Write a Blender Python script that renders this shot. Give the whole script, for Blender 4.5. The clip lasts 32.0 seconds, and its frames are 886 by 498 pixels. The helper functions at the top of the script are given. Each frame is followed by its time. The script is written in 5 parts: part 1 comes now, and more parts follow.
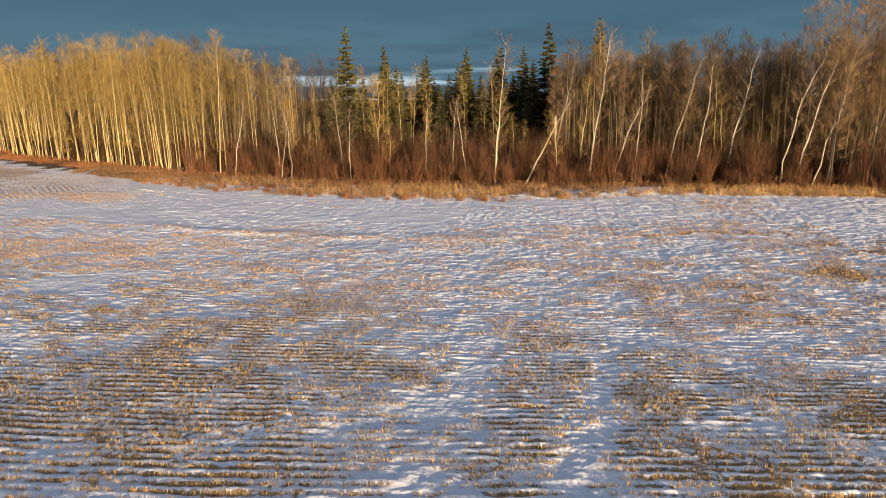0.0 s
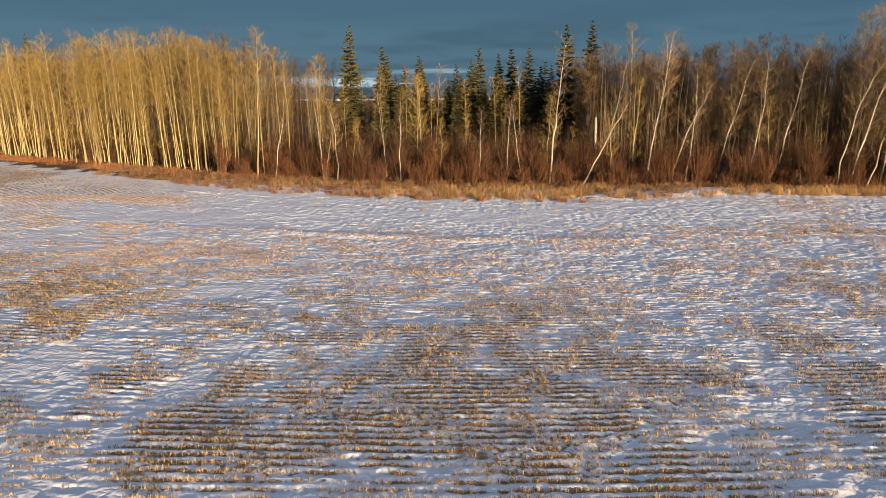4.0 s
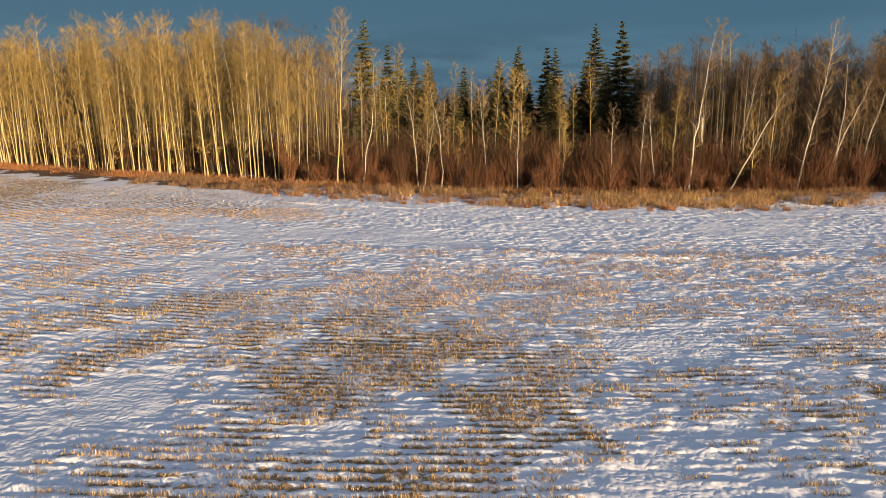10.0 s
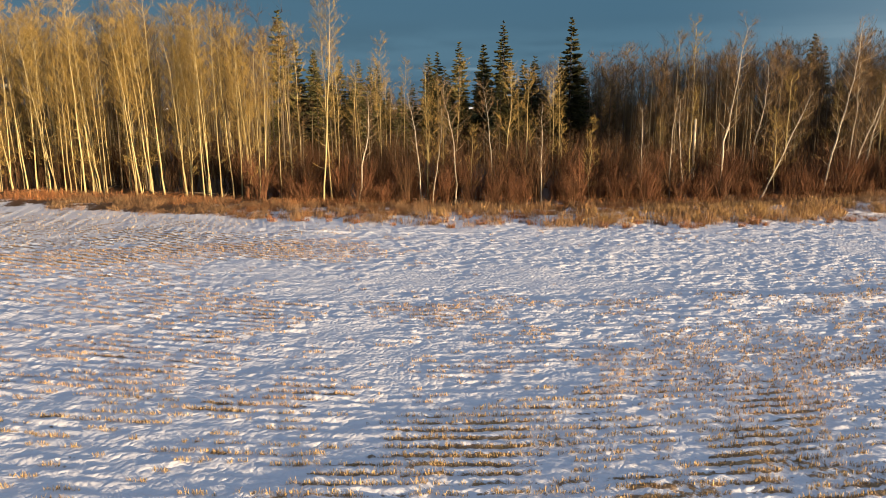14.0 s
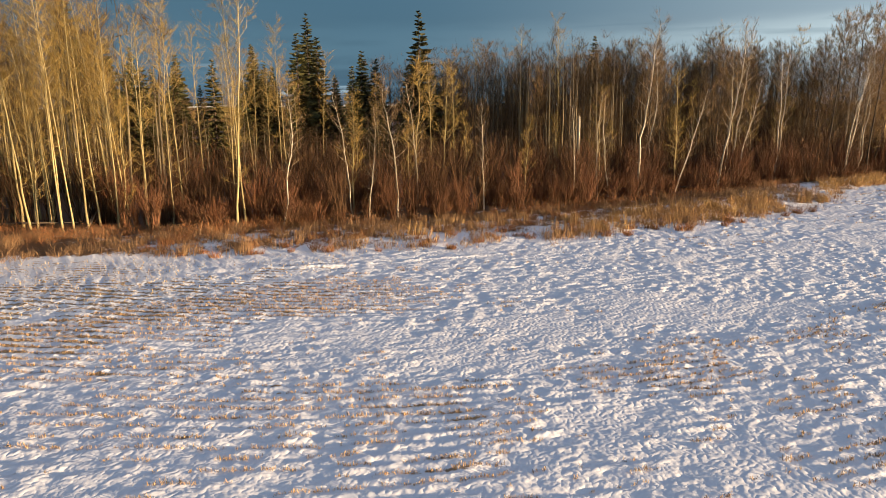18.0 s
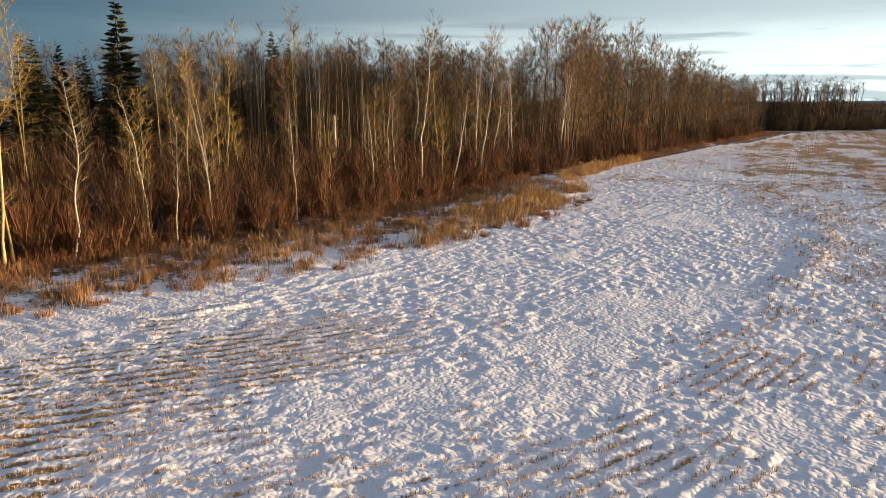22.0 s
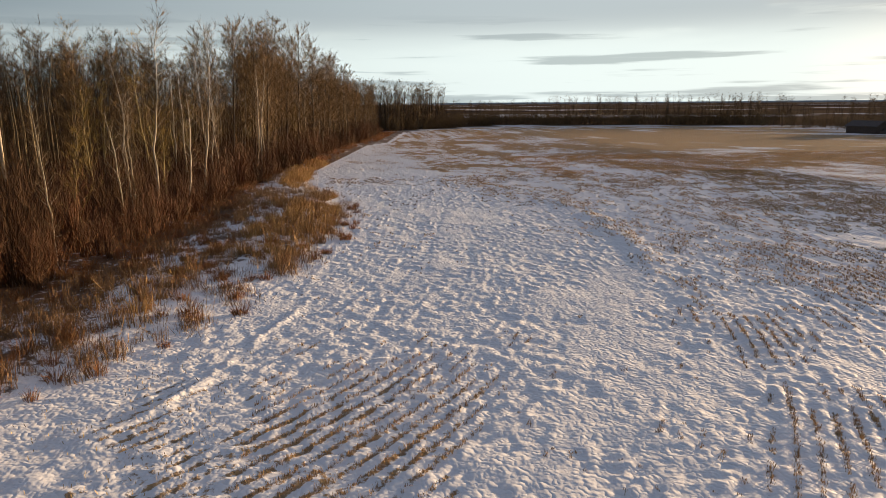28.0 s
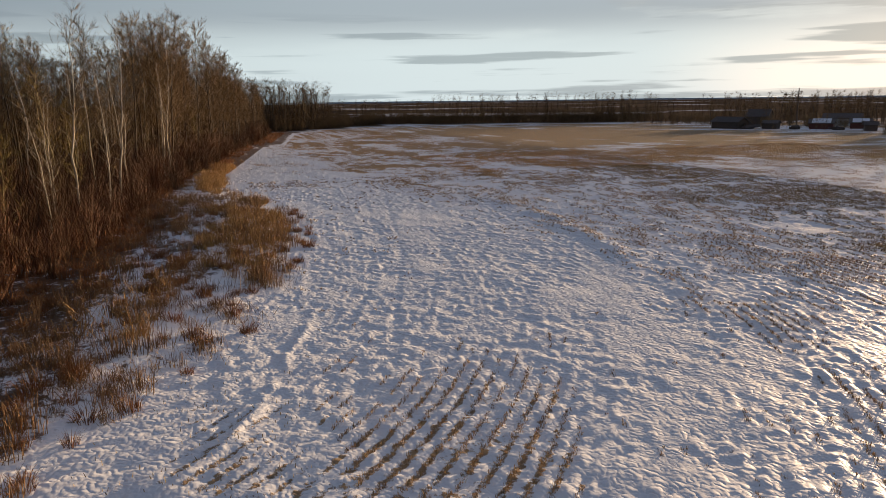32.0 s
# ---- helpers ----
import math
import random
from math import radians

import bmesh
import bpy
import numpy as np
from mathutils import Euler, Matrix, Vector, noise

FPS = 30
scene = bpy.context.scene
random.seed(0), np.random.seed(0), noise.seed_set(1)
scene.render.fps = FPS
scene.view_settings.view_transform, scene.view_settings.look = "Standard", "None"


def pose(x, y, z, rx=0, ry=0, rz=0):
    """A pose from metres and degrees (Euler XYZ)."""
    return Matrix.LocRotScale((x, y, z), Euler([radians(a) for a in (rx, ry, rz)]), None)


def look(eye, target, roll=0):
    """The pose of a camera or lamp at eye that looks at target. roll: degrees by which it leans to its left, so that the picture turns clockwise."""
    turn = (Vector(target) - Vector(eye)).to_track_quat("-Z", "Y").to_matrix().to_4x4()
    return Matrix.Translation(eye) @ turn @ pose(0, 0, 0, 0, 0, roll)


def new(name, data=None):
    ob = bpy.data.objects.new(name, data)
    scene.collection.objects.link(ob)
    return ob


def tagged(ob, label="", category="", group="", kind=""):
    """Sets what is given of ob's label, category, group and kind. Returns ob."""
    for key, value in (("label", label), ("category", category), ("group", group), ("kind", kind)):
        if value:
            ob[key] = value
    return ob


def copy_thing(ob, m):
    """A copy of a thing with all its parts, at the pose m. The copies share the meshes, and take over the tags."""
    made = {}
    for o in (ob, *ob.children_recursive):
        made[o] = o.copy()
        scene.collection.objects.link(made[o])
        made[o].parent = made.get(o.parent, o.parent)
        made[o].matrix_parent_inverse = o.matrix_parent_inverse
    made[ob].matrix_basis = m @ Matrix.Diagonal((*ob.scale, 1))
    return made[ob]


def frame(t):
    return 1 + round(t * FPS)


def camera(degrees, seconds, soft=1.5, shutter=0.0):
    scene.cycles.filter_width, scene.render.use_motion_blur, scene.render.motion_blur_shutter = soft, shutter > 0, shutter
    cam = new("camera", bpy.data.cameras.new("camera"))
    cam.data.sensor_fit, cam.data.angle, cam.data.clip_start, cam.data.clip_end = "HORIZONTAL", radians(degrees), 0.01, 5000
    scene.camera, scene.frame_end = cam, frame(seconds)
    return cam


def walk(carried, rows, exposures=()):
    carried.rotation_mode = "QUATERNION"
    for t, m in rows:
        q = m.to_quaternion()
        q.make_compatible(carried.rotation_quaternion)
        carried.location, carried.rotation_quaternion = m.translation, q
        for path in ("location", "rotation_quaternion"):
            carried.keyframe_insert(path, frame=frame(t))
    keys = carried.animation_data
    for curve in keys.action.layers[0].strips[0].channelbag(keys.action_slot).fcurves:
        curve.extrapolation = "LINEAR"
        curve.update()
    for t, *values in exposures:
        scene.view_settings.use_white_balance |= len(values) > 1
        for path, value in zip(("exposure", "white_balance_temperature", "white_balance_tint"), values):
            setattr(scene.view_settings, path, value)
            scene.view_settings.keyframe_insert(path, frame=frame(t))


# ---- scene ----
cam = camera(64.66, 32.0, soft=0.8)
PATH = [
    (0.0, pose(17.468, 1.644, 8.713, 77.773, 0.733, 9.661)),
    (0.5, pose(17.188, 1.762, 8.730, 77.759, 0.767, 10.116)),
    (1.0, pose(16.720, 1.838, 8.745, 77.749, 0.765, 10.113)),
    (1.5, pose(15.940, 1.806, 8.772, 77.732, 0.719, 10.083)),
    (2.0, pose(14.759, 1.661, 8.812, 77.706, 0.666, 9.373)),
    (2.5, pose(13.117, 1.425, 8.870, 77.678, 0.627, 7.654)),
    (3.0, pose(11.055, 1.135, 8.935, 77.660, 0.587, 6.646)),
    (3.5, pose(8.737, 0.851, 8.981, 77.659, 0.540, 6.141)),
    (5.5, pose(-0.660, 1.165, 7.386, 78.623, -0.049, 3.721)),
    (6.0, pose(-2.672, 1.607, 7.407, 78.593, 0.026, 3.613)),
    (6.5, pose(-4.533, 2.224, 7.407, 78.572, 0.092, 3.539)),
    (7.0, pose(-6.232, 3.038, 7.391, 78.574, 0.114, 3.267)),
    (7.5, pose(-7.799, 3.980, 7.384, 78.599, 0.094, 2.838)),
    (8.0, pose(-9.234, 5.027, 7.392, 78.613, 0.049, 1.402)),
    (8.5, pose(-10.548, 6.189, 7.402, 78.607, -0.008, -0.732)),
    (9.0, pose(-11.756, 7.460, 7.416, 78.591, -0.037, -1.270)),
    (9.5, pose(-12.934, 8.817, 7.434, 78.576, -0.016, -1.413)),
    (10.0, pose(-14.224, 10.216, 7.452, 78.573, 0.020, -1.457)),
    (10.5, pose(-15.671, 11.633, 7.474, 78.578, 0.054, -1.537)),
    (11.0, pose(-17.247, 13.088, 7.495, 78.577, 0.081, -2.504)),
    (11.5, pose(-18.917, 14.591, 7.509, 78.574, 0.062, -3.436)),
    (12.0, pose(-20.613, 16.105, 7.524, 78.578, 0.005, -4.166)),
    (12.5, pose(-22.285, 17.607, 7.537, 78.582, -0.026, -5.371)),
    (13.0, pose(-23.919, 19.103, 7.542, 78.581, 0.005, -7.742)),
    (13.5, pose(-25.538, 20.605, 7.551, 78.578, 0.055, -10.763)),
    (14.0, pose(-27.142, 22.151, 7.563, 78.569, 0.079, -13.922)),
    (14.5, pose(-28.680, 23.738, 7.570, 78.547, 0.088, -16.336)),
    (16.5, pose(-34.078, 30.325, 7.554, 78.447, 0.061, -24.646)),
    (17.0, pose(-35.197, 31.737, 7.607, 78.412, 0.173, -27.285)),
    (17.5, pose(-36.257, 33.145, 7.658, 78.362, 0.304, -30.579)),
    (18.0, pose(-37.247, 34.531, 7.709, 78.293, 0.416, -34.247)),
    (18.5, pose(-38.177, 35.885, 7.760, 78.217, 0.465, -37.603)),
    (19.0, pose(-39.079, 37.269, 7.803, 78.141, 0.427, -42.128)),
    (19.5, pose(-39.952, 38.702, 7.841, 78.068, 0.332, -46.558)),
    (20.0, pose(-40.747, 40.149, 7.880, 78.007, 0.251, -49.732)),
    (20.5, pose(-41.426, 41.607, 7.911, 77.968, 0.211, -52.710)),
    (21.0, pose(-41.982, 43.084, 7.931, 77.942, 0.172, -55.889)),
    (21.5, pose(-42.431, 44.576, 7.941, 77.925, 0.074, -59.486)),
    (22.0, pose(-42.789, 46.085, 7.925, 77.953, -0.123, -63.342)),
    (22.5, pose(-43.028, 47.601, 7.873, 78.029, -0.343, -65.964)),
    (23.0, pose(-43.147, 49.088, 7.813, 78.097, -0.455, -68.017)),
    (23.5, pose(-43.205, 50.521, 7.785, 78.132, -0.462, -70.509)),
    (24.0, pose(-43.215, 51.932, 7.789, 78.137, -0.434, -74.333)),
    (24.5, pose(-43.169, 53.342, 7.805, 78.124, -0.406, -79.512)),
    (25.0, pose(-43.094, 54.686, 7.813, 78.127, -0.380, -82.482)),
    (25.5, pose(-43.018, 55.936, 7.806, 78.161, -0.344, -85.024)),
    (27.5, pose(-42.653, 59.594, 7.847, 78.317, 0.360, -94.526)),
    (28.0, pose(-42.528, 60.355, 7.874, 78.220, 0.440, -96.915)),
    (28.5, pose(-42.403, 61.089, 7.892, 78.156, 0.499, -99.323)),
    (29.0, pose(-42.263, 61.781, 7.894, 78.133, 0.570, -101.643)),
    (29.5, pose(-42.095, 62.446, 7.897, 78.117, 0.647, -103.958)),
    (30.0, pose(-41.886, 63.090, 7.908, 78.095, 0.696, -106.203)),
    (30.5, pose(-41.646, 63.703, 7.924, 78.080, 0.721, -107.016)),
    (31.0, pose(-41.390, 64.288, 7.945, 78.074, 0.735, -107.102)),
    (31.5, pose(-41.134, 64.849, 7.973, 78.065, 0.742, -107.137)),
    (32.0, pose(-40.891, 65.391, 8.007, 78.046, 0.744, -107.258)),
]
EXPOSURES = ((0.0, 1.20, 6230, 12), (13.0, 1.30, 6230, 12), (19.0, 1.43, 6530, 13), (25.0, 1.28, 6850, 14), (28.0, 1.03, 6950, 16), (32.0, 0.72, 6650, 17))
SUN_POWER = 5.0
SKY_POWER = 0.80
walk(cam, PATH, EXPOSURES)

# ---- world, sun ----
SUN_YAW = 148.0      # clockwise from +y
SUN_UP = 4.4
sun_dir = Vector((math.sin(radians(SUN_YAW)) * math.cos(radians(SUN_UP)), math.cos(radians(SUN_YAW)) * math.cos(radians(SUN_UP)), math.sin(radians(SUN_UP))))
lamp = new("sun", bpy.data.lights.new("sun", "SUN"))
lamp.data.energy, lamp.data.angle, lamp.data.color = SUN_POWER, radians(1.6), (1.0, 0.71, 0.41)
lamp.matrix_world = look(sun_dir * 400, (0, 0, 0))


class Nodes:
    """Short hand for node trees."""

    def __init__(self, tree):
        self.tree = tree
        tree.nodes.clear()

    def add(self, kind, out=0, props=None, **ins):
        n = self.tree.nodes.new(kind)
        props = props or {}
        if "operation" in props:
            n.operation = props["operation"]
        if "clamp" in props:
            n.use_clamp = props["clamp"]
        if "curve" in props:
            n.interpolation_type = props["curve"]
        if "attribute" in props:
            n.attribute_name = props["attribute"]
        for k, v in ins.items():
            sock = n.inputs[int(k[1:])] if k[0] == "i" and k[1:].isdigit() else n.inputs[k.replace("_", " ")]
            if isinstance(v, bpy.types.NodeSocket):
                self.tree.links.new(v, sock)
            else:
                sock.default_value = v
        return n.outputs[out] if out is not None else n

    def math(self, op, a, b=0.0, c=0.0, clamp=False):
        return self.add("ShaderNodeMath", 0, {"operation": op, "clamp": clamp}, i0=a, i1=b, i2=c)

    def ramp(self, v, lo, hi, a=0.0, b=1.0):
        return self.add("ShaderNodeMapRange", 0, {"curve": "SMOOTHSTEP"}, i0=v, i1=lo, i2=hi, i3=a, i4=b)

    def mix(self, f, a, b, blend="MIX"):
        n = self.tree.nodes.new("ShaderNodeMix")
        n.data_type, n.blend_type = "RGBA", blend
        for s, v in ((n.inputs[0], f), (n.inputs[6], a), (n.inputs[7], b)):
            if isinstance(v, bpy.types.NodeSocket):
                self.tree.links.new(v, s)
            else:
                s.default_value = (*v, 1.0) if isinstance(v, tuple) and len(v) == 3 else v
        return n.outputs[2]

    def noise(self, vec, scale, detail=4.0, rough=0.55, out=0):
        return self.add("ShaderNodeTexNoise", out, None, Vector=vec, Scale=scale, Detail=detail, Roughness=rough)


def make_world():
    w = bpy.data.worlds.new("sky")
    scene.world = w
    w.use_nodes = True
    k = Nodes(w.node_tree)
    ray = k.add("ShaderNodeTexCoord", 0)
    xyz = k.add("ShaderNodeSeparateXYZ", None, None, Vector=ray)
    x, y, z = xyz.outputs
    sky = k.add("ShaderNodeTexSky", None)
    sky.sky_type, sky.sun_disc, sky.dust_density = "NISHITA", False, 1.5
    sky.sun_elevation, sky.sun_rotation = radians(SUN_UP), radians(SUN_YAW)
    clear = k.mix(1.0, sky.outputs[0], (0.11, 0.11, 0.11), "MULTIPLY")
    toward = k.add("ShaderNodeVectorMath", 1, {"operation": "DOT_PRODUCT"}, i0=ray, i1=tuple(sun_dir))
    near = k.ramp(toward, -0.50, 0.80)
    # the cloud deck, seen flat from below
    lift = k.math("ADD", k.math("ABSOLUTE", z), 0.045)
    deck = k.add("ShaderNodeCombineXYZ", 0, None, i0=k.math("DIVIDE", x, lift), i1=k.math("DIVIDE", y, lift), i2=0.0)
    big = k.noise(deck, 0.22, 6.0, 0.55)
    fine = k.noise(deck, 0.9, 5.0, 0.6)
    mass = k.math("ADD", big, k.math("MULTIPLY", k.math("SUBTRACT", fine, 0.5), 0.28))
    dark = k.mix(near, (0.026, 0.066, 0.105), (0.25, 0.29, 0.33))
    light = k.mix(near, (0.040, 0.092, 0.138), (0.44, 0.49, 0.50))
    cover = k.mix(k.ramp(mass, 0.40, 0.62), light, dark)
    # clear slot over the horizon, and thin streaks in it
    streak_at = k.add("ShaderNodeCombineXYZ", 0, None, i0=k.math("MULTIPLY", x, 2.2), i1=k.math("MULTIPLY", y, 2.2), i2=k.math("MULTIPLY", z, 42.0))
    slot = k.math("MULTIPLY", k.ramp(z, 0.035, 0.065, 1.0, 0.0), k.ramp(k.noise(streak_at, 0.9, 4.0, 0.5), 0.56, 0.66))
    warm = k.math("MULTIPLY", k.ramp(toward, 0.90, 1.0), k.ramp(z, 0.02, 0.12, 1.0, 0.15))
    pale = k.mix(warm, k.mix(near, (0.30, 0.40, 0.45), (0.59, 0.71, 0.735)), (0.94, 0.91, 0.82))
    # toward the light the lower sky opens wider
    glow = k.math("MULTIPLY", near, k.ramp(z, 0.05, 0.16, 1.0, 0.0))
    streak = k.ramp(k.noise(streak_at, 1.5, 5.0, 0.5), 0.53, 0.63)
    open_sky = k.mix(k.math("MULTIPLY", streak, 0.95), pale, k.mix(near, (0.10, 0.17, 0.22), (0.335, 0.42, 0.45)))
    low = k.mix(k.math("MAXIMUM", slot, glow), cover, open_sky)
    top = k.math("MULTIPLY", k.ramp(z, 0.080, 0.125), k.ramp(k.math("ADD", mass, k.ramp(toward, 0.55, 0.95, 0.12, -0.06)), 0.40, 0.52))
    low = k.mix(top, low, k.mix(near, (0.030, 0.075, 0.118), (0.34, 0.415, 0.46)))
    # higher up the deck breaks and the blue sky lights the snow
    high = k.ramp(z, 0.16, 0.42)
    blue = k.mix(0.5, k.mix(1.0, clear, (1.0, 1.0, 1.1), "MULTIPLY"), (0.19, 0.235, 0.32))
    upper = k.mix(k.math("MULTIPLY", k.ramp(mass, 0.45, 0.62), 0.6), blue, (0.19, 0.21, 0.25))
    low = k.mix(1.0, k.mix(0.05, low, clear), k.mix(near, (0.92, 0.93, 0.90), (0.86, 0.88, 0.86)), "MULTIPLY")
    final = k.mix(high, low, k.mix(1.0, upper, (0.74, 0.75, 0.78), "MULTIPLY"))
    bg = k.add("ShaderNodeBackground", 0, None, Color=final, Strength=SKY_POWER)
    k.add("ShaderNodeOutputWorld", None, None, Surface=bg)


make_world()

# ---- materials ----


def material(name, colours, rough=0.8, scale=6.0, stretch=(1, 1, 1), bump=0.0, bump_scale=40.0, per_object=0.25, fleck=None, island=0.0):
    """A surface of two or three colours mixed by noise at two scales, each object or piece a little different. fleck: (colour, scale, share)."""
    m = bpy.data.materials.new(name)
    m.use_nodes = True
    k = Nodes(m.node_tree)
    at = k.add("ShaderNodeTexCoord", 3)
    at = k.add("ShaderNodeMapping", 0, None, Vector=at, Scale=stretch)
    a = k.noise(at, scale, 4.0, 0.6)
    b = k.noise(at, scale * 7.3, 3.0, 0.6)
    colour = k.mix(k.ramp(a, 0.35, 0.65), colours[0], colours[1])
    if len(colours) > 2:
        colour = k.mix(k.ramp(b, 0.5, 0.7), colour, colours[2])
    if fleck:
        f = k.noise(at, fleck[1], 3.0, 0.7)
        colour = k.mix(k.ramp(f, 1 - fleck[2], 1.04 - fleck[2]), colour, fleck[0])
    rnd = k.add("ShaderNodeObjectInfo", 5)
    gain = k.ramp(rnd, 0.0, 1.0, 1 - per_object, 1 + per_object)
    if island:
        piece = k.add("ShaderNodeNewGeometry", 8)
        gain = k.math("MULTIPLY", gain, k.ramp(piece, 0.0, 1.0, 1 - island, 1 + island))
    grey = k.add("ShaderNodeCombineXYZ", 0, None, i0=gain, i1=gain, i2=gain)
    colour = k.mix(1.0, colour, grey, "MULTIPLY")
    bs = k.add("ShaderNodeBsdfPrincipled", None, None, Base_Color=colour, Roughness=rough)
    bs.inputs["Specular IOR Level"].default_value = 0.25
    if bump:
        n = k.add("ShaderNodeBump", 0, None, Strength=bump, Distance=0.02, Height=k.noise(at, bump_scale, 4.0, 0.65))
        m.node_tree.links.new(n, bs.inputs["Normal"])
    k.add("ShaderNodeOutputMaterial", None, None, Surface=bs.outputs[0])
    return m


ASPEN_BARK = material("aspen_bark", ((0.42, 0.345, 0.165), (0.27, 0.215, 0.10), (0.35, 0.275, 0.12)), 0.75, 1.2, (1, 1, 0.25), 0.4, 30.0, 0.3, ((0.05, 0.045, 0.04), 9.0, 0.36))
BIRCH_BARK = material("birch_bark", ((0.50, 0.44, 0.33), (0.27, 0.235, 0.17)), 0.7, 1.0, (1, 1, 0.3), 0.4, 30.0, 0.2, ((0.05, 0.045, 0.04), 7.0, 0.40))
GREY_BARK = material("grey_bark", ((0.11, 0.085, 0.06), (0.06, 0.047, 0.034)), 0.85, 2.0, (1, 1, 0.2), 0.5, 25.0, 0.3)
TWIG = material("aspen_twigs", ((0.29, 0.20, 0.055), (0.195, 0.132, 0.038)), 0.8, 0.5, per_object=0.25, island=0.3)
BROWN_TWIG = material("poplar_twigs", ((0.215, 0.140, 0.065), (0.135, 0.086, 0.040)), 0.85, 0.5, per_object=0.25, island=0.3)
# next two: darker aspen twig and bark, with the wood's inner shade in the colour
SHADED_TWIG = material("shaded_twigs", ((0.115, 0.073, 0.032), (0.062, 0.039, 0.018)), 0.85, 0.5, per_object=0.0, island=0.4)
SHADED_BARK = material("shaded_bark", ((0.20, 0.165, 0.10), (0.075, 0.058, 0.04)), 0.8, 0.08, (1, 1, 0.25), per_object=0.0)
UNDER_TWIG = material("undergrowth_twigs", ((0.070, 0.036, 0.015), (0.042, 0.023, 0.011)), 0.85, 0.5, per_object=0.25, island=0.4)
RED_STEM = material("willow_stems", ((0.112, 0.045, 0.019), (0.075, 0.036, 0.017), (0.13, 0.075, 0.031)), 0.75, 0.7, per_object=0.3, island=0.35)
NEEDLES = material("spruce_needles", ((0.054, 0.055, 0.018), (0.078, 0.070, 0.022), (0.038, 0.042, 0.016)), 0.8, 1.5, per_object=0.25, island=0.35)
SPRUCE_BARK = material("spruce_bark", ((0.13, 0.09, 0.065), (0.085, 0.062, 0.05)), 0.9, 4.0, (1, 1, 0.3), 0.5)
STRAW = material("stubble_straw", ((0.42, 0.295, 0.125), (0.29, 0.20, 0.09), (0.18, 0.125, 0.065)), 0.75, 0.35, per_object=0.0, island=0.45)
GOLD_STRAW = material("golden_straw", ((0.50, 0.36, 0.16), (0.38, 0.265, 0.11)), 0.75, 0.35, per_object=0.0, island=0.3)
FROST_STRAW = material("frosted_straw", ((0.48, 0.32, 0.15), (0.34, 0.22, 0.105), (0.22, 0.145, 0.072)), 0.75, 0.35, per_object=0.0, island=0.4)
PALE_STRAW = material("pale_straw", ((0.60, 0.35, 0.135), (0.44, 0.25, 0.095)), 0.75, 0.35, per_object=0.0, island=0.3)
GOLD_GRASS = material("dry_grass", ((0.46, 0.30, 0.115), (0.34, 0.20, 0.075), (0.26, 0.14, 0.055)), 0.8, 0.25, per_object=0.15, island=0.4)
RUST_GRASS = material("rust_grass", ((0.29, 0.125, 0.045), (0.20, 0.085, 0.035), (0.32, 0.19, 0.08)), 0.8, 0.25, per_object=0.2, island=0.4)
BROWN_GRASS = material("cattail_stalks", ((0.26, 0.155, 0.078), (0.34, 0.21, 0.10), (0.18, 0.105, 0.056)), 0.8, 0.4, per_object=0.25, island=0.4)
SHED_WALL = material("weathered_boards", ((0.10, 0.075, 0.06), (0.15, 0.11, 0.085)), 0.9, 3.0, (6, 6, 0.4), 0.3, per_object=0.3)
RED_WALL = material("red_boards", ((0.16, 0.06, 0.045), (0.12, 0.05, 0.04)), 0.85, 3.0, (6, 6, 0.4), 0.3, per_object=0.2)
PALE_WALL = material("pale_siding", ((0.50, 0.49, 0.46), (0.42, 0.41, 0.39)), 0.7, 2.0, (0.5, 0.5, 8), per_object=0.1)
ROOF = material("dark_shingles", ((0.09, 0.075, 0.07), (0.13, 0.11, 0.10)), 0.9, 4.0, per_object=0.2)
SNOW_CAP = material("roof_snow", ((0.78, 0.80, 0.84), (0.70, 0.73, 0.78)), 0.6, 2.0, per_object=0.03)
GLASS = material("window_glass", ((0.03, 0.035, 0.04), (0.05, 0.055, 0.06)), 0.08, 1.0, per_object=0.0)
POLE_WOOD = material("pole_wood", ((0.15, 0.11, 0.08), (0.10, 0.075, 0.055)), 0.9, 3.0, (1, 1, 0.2))


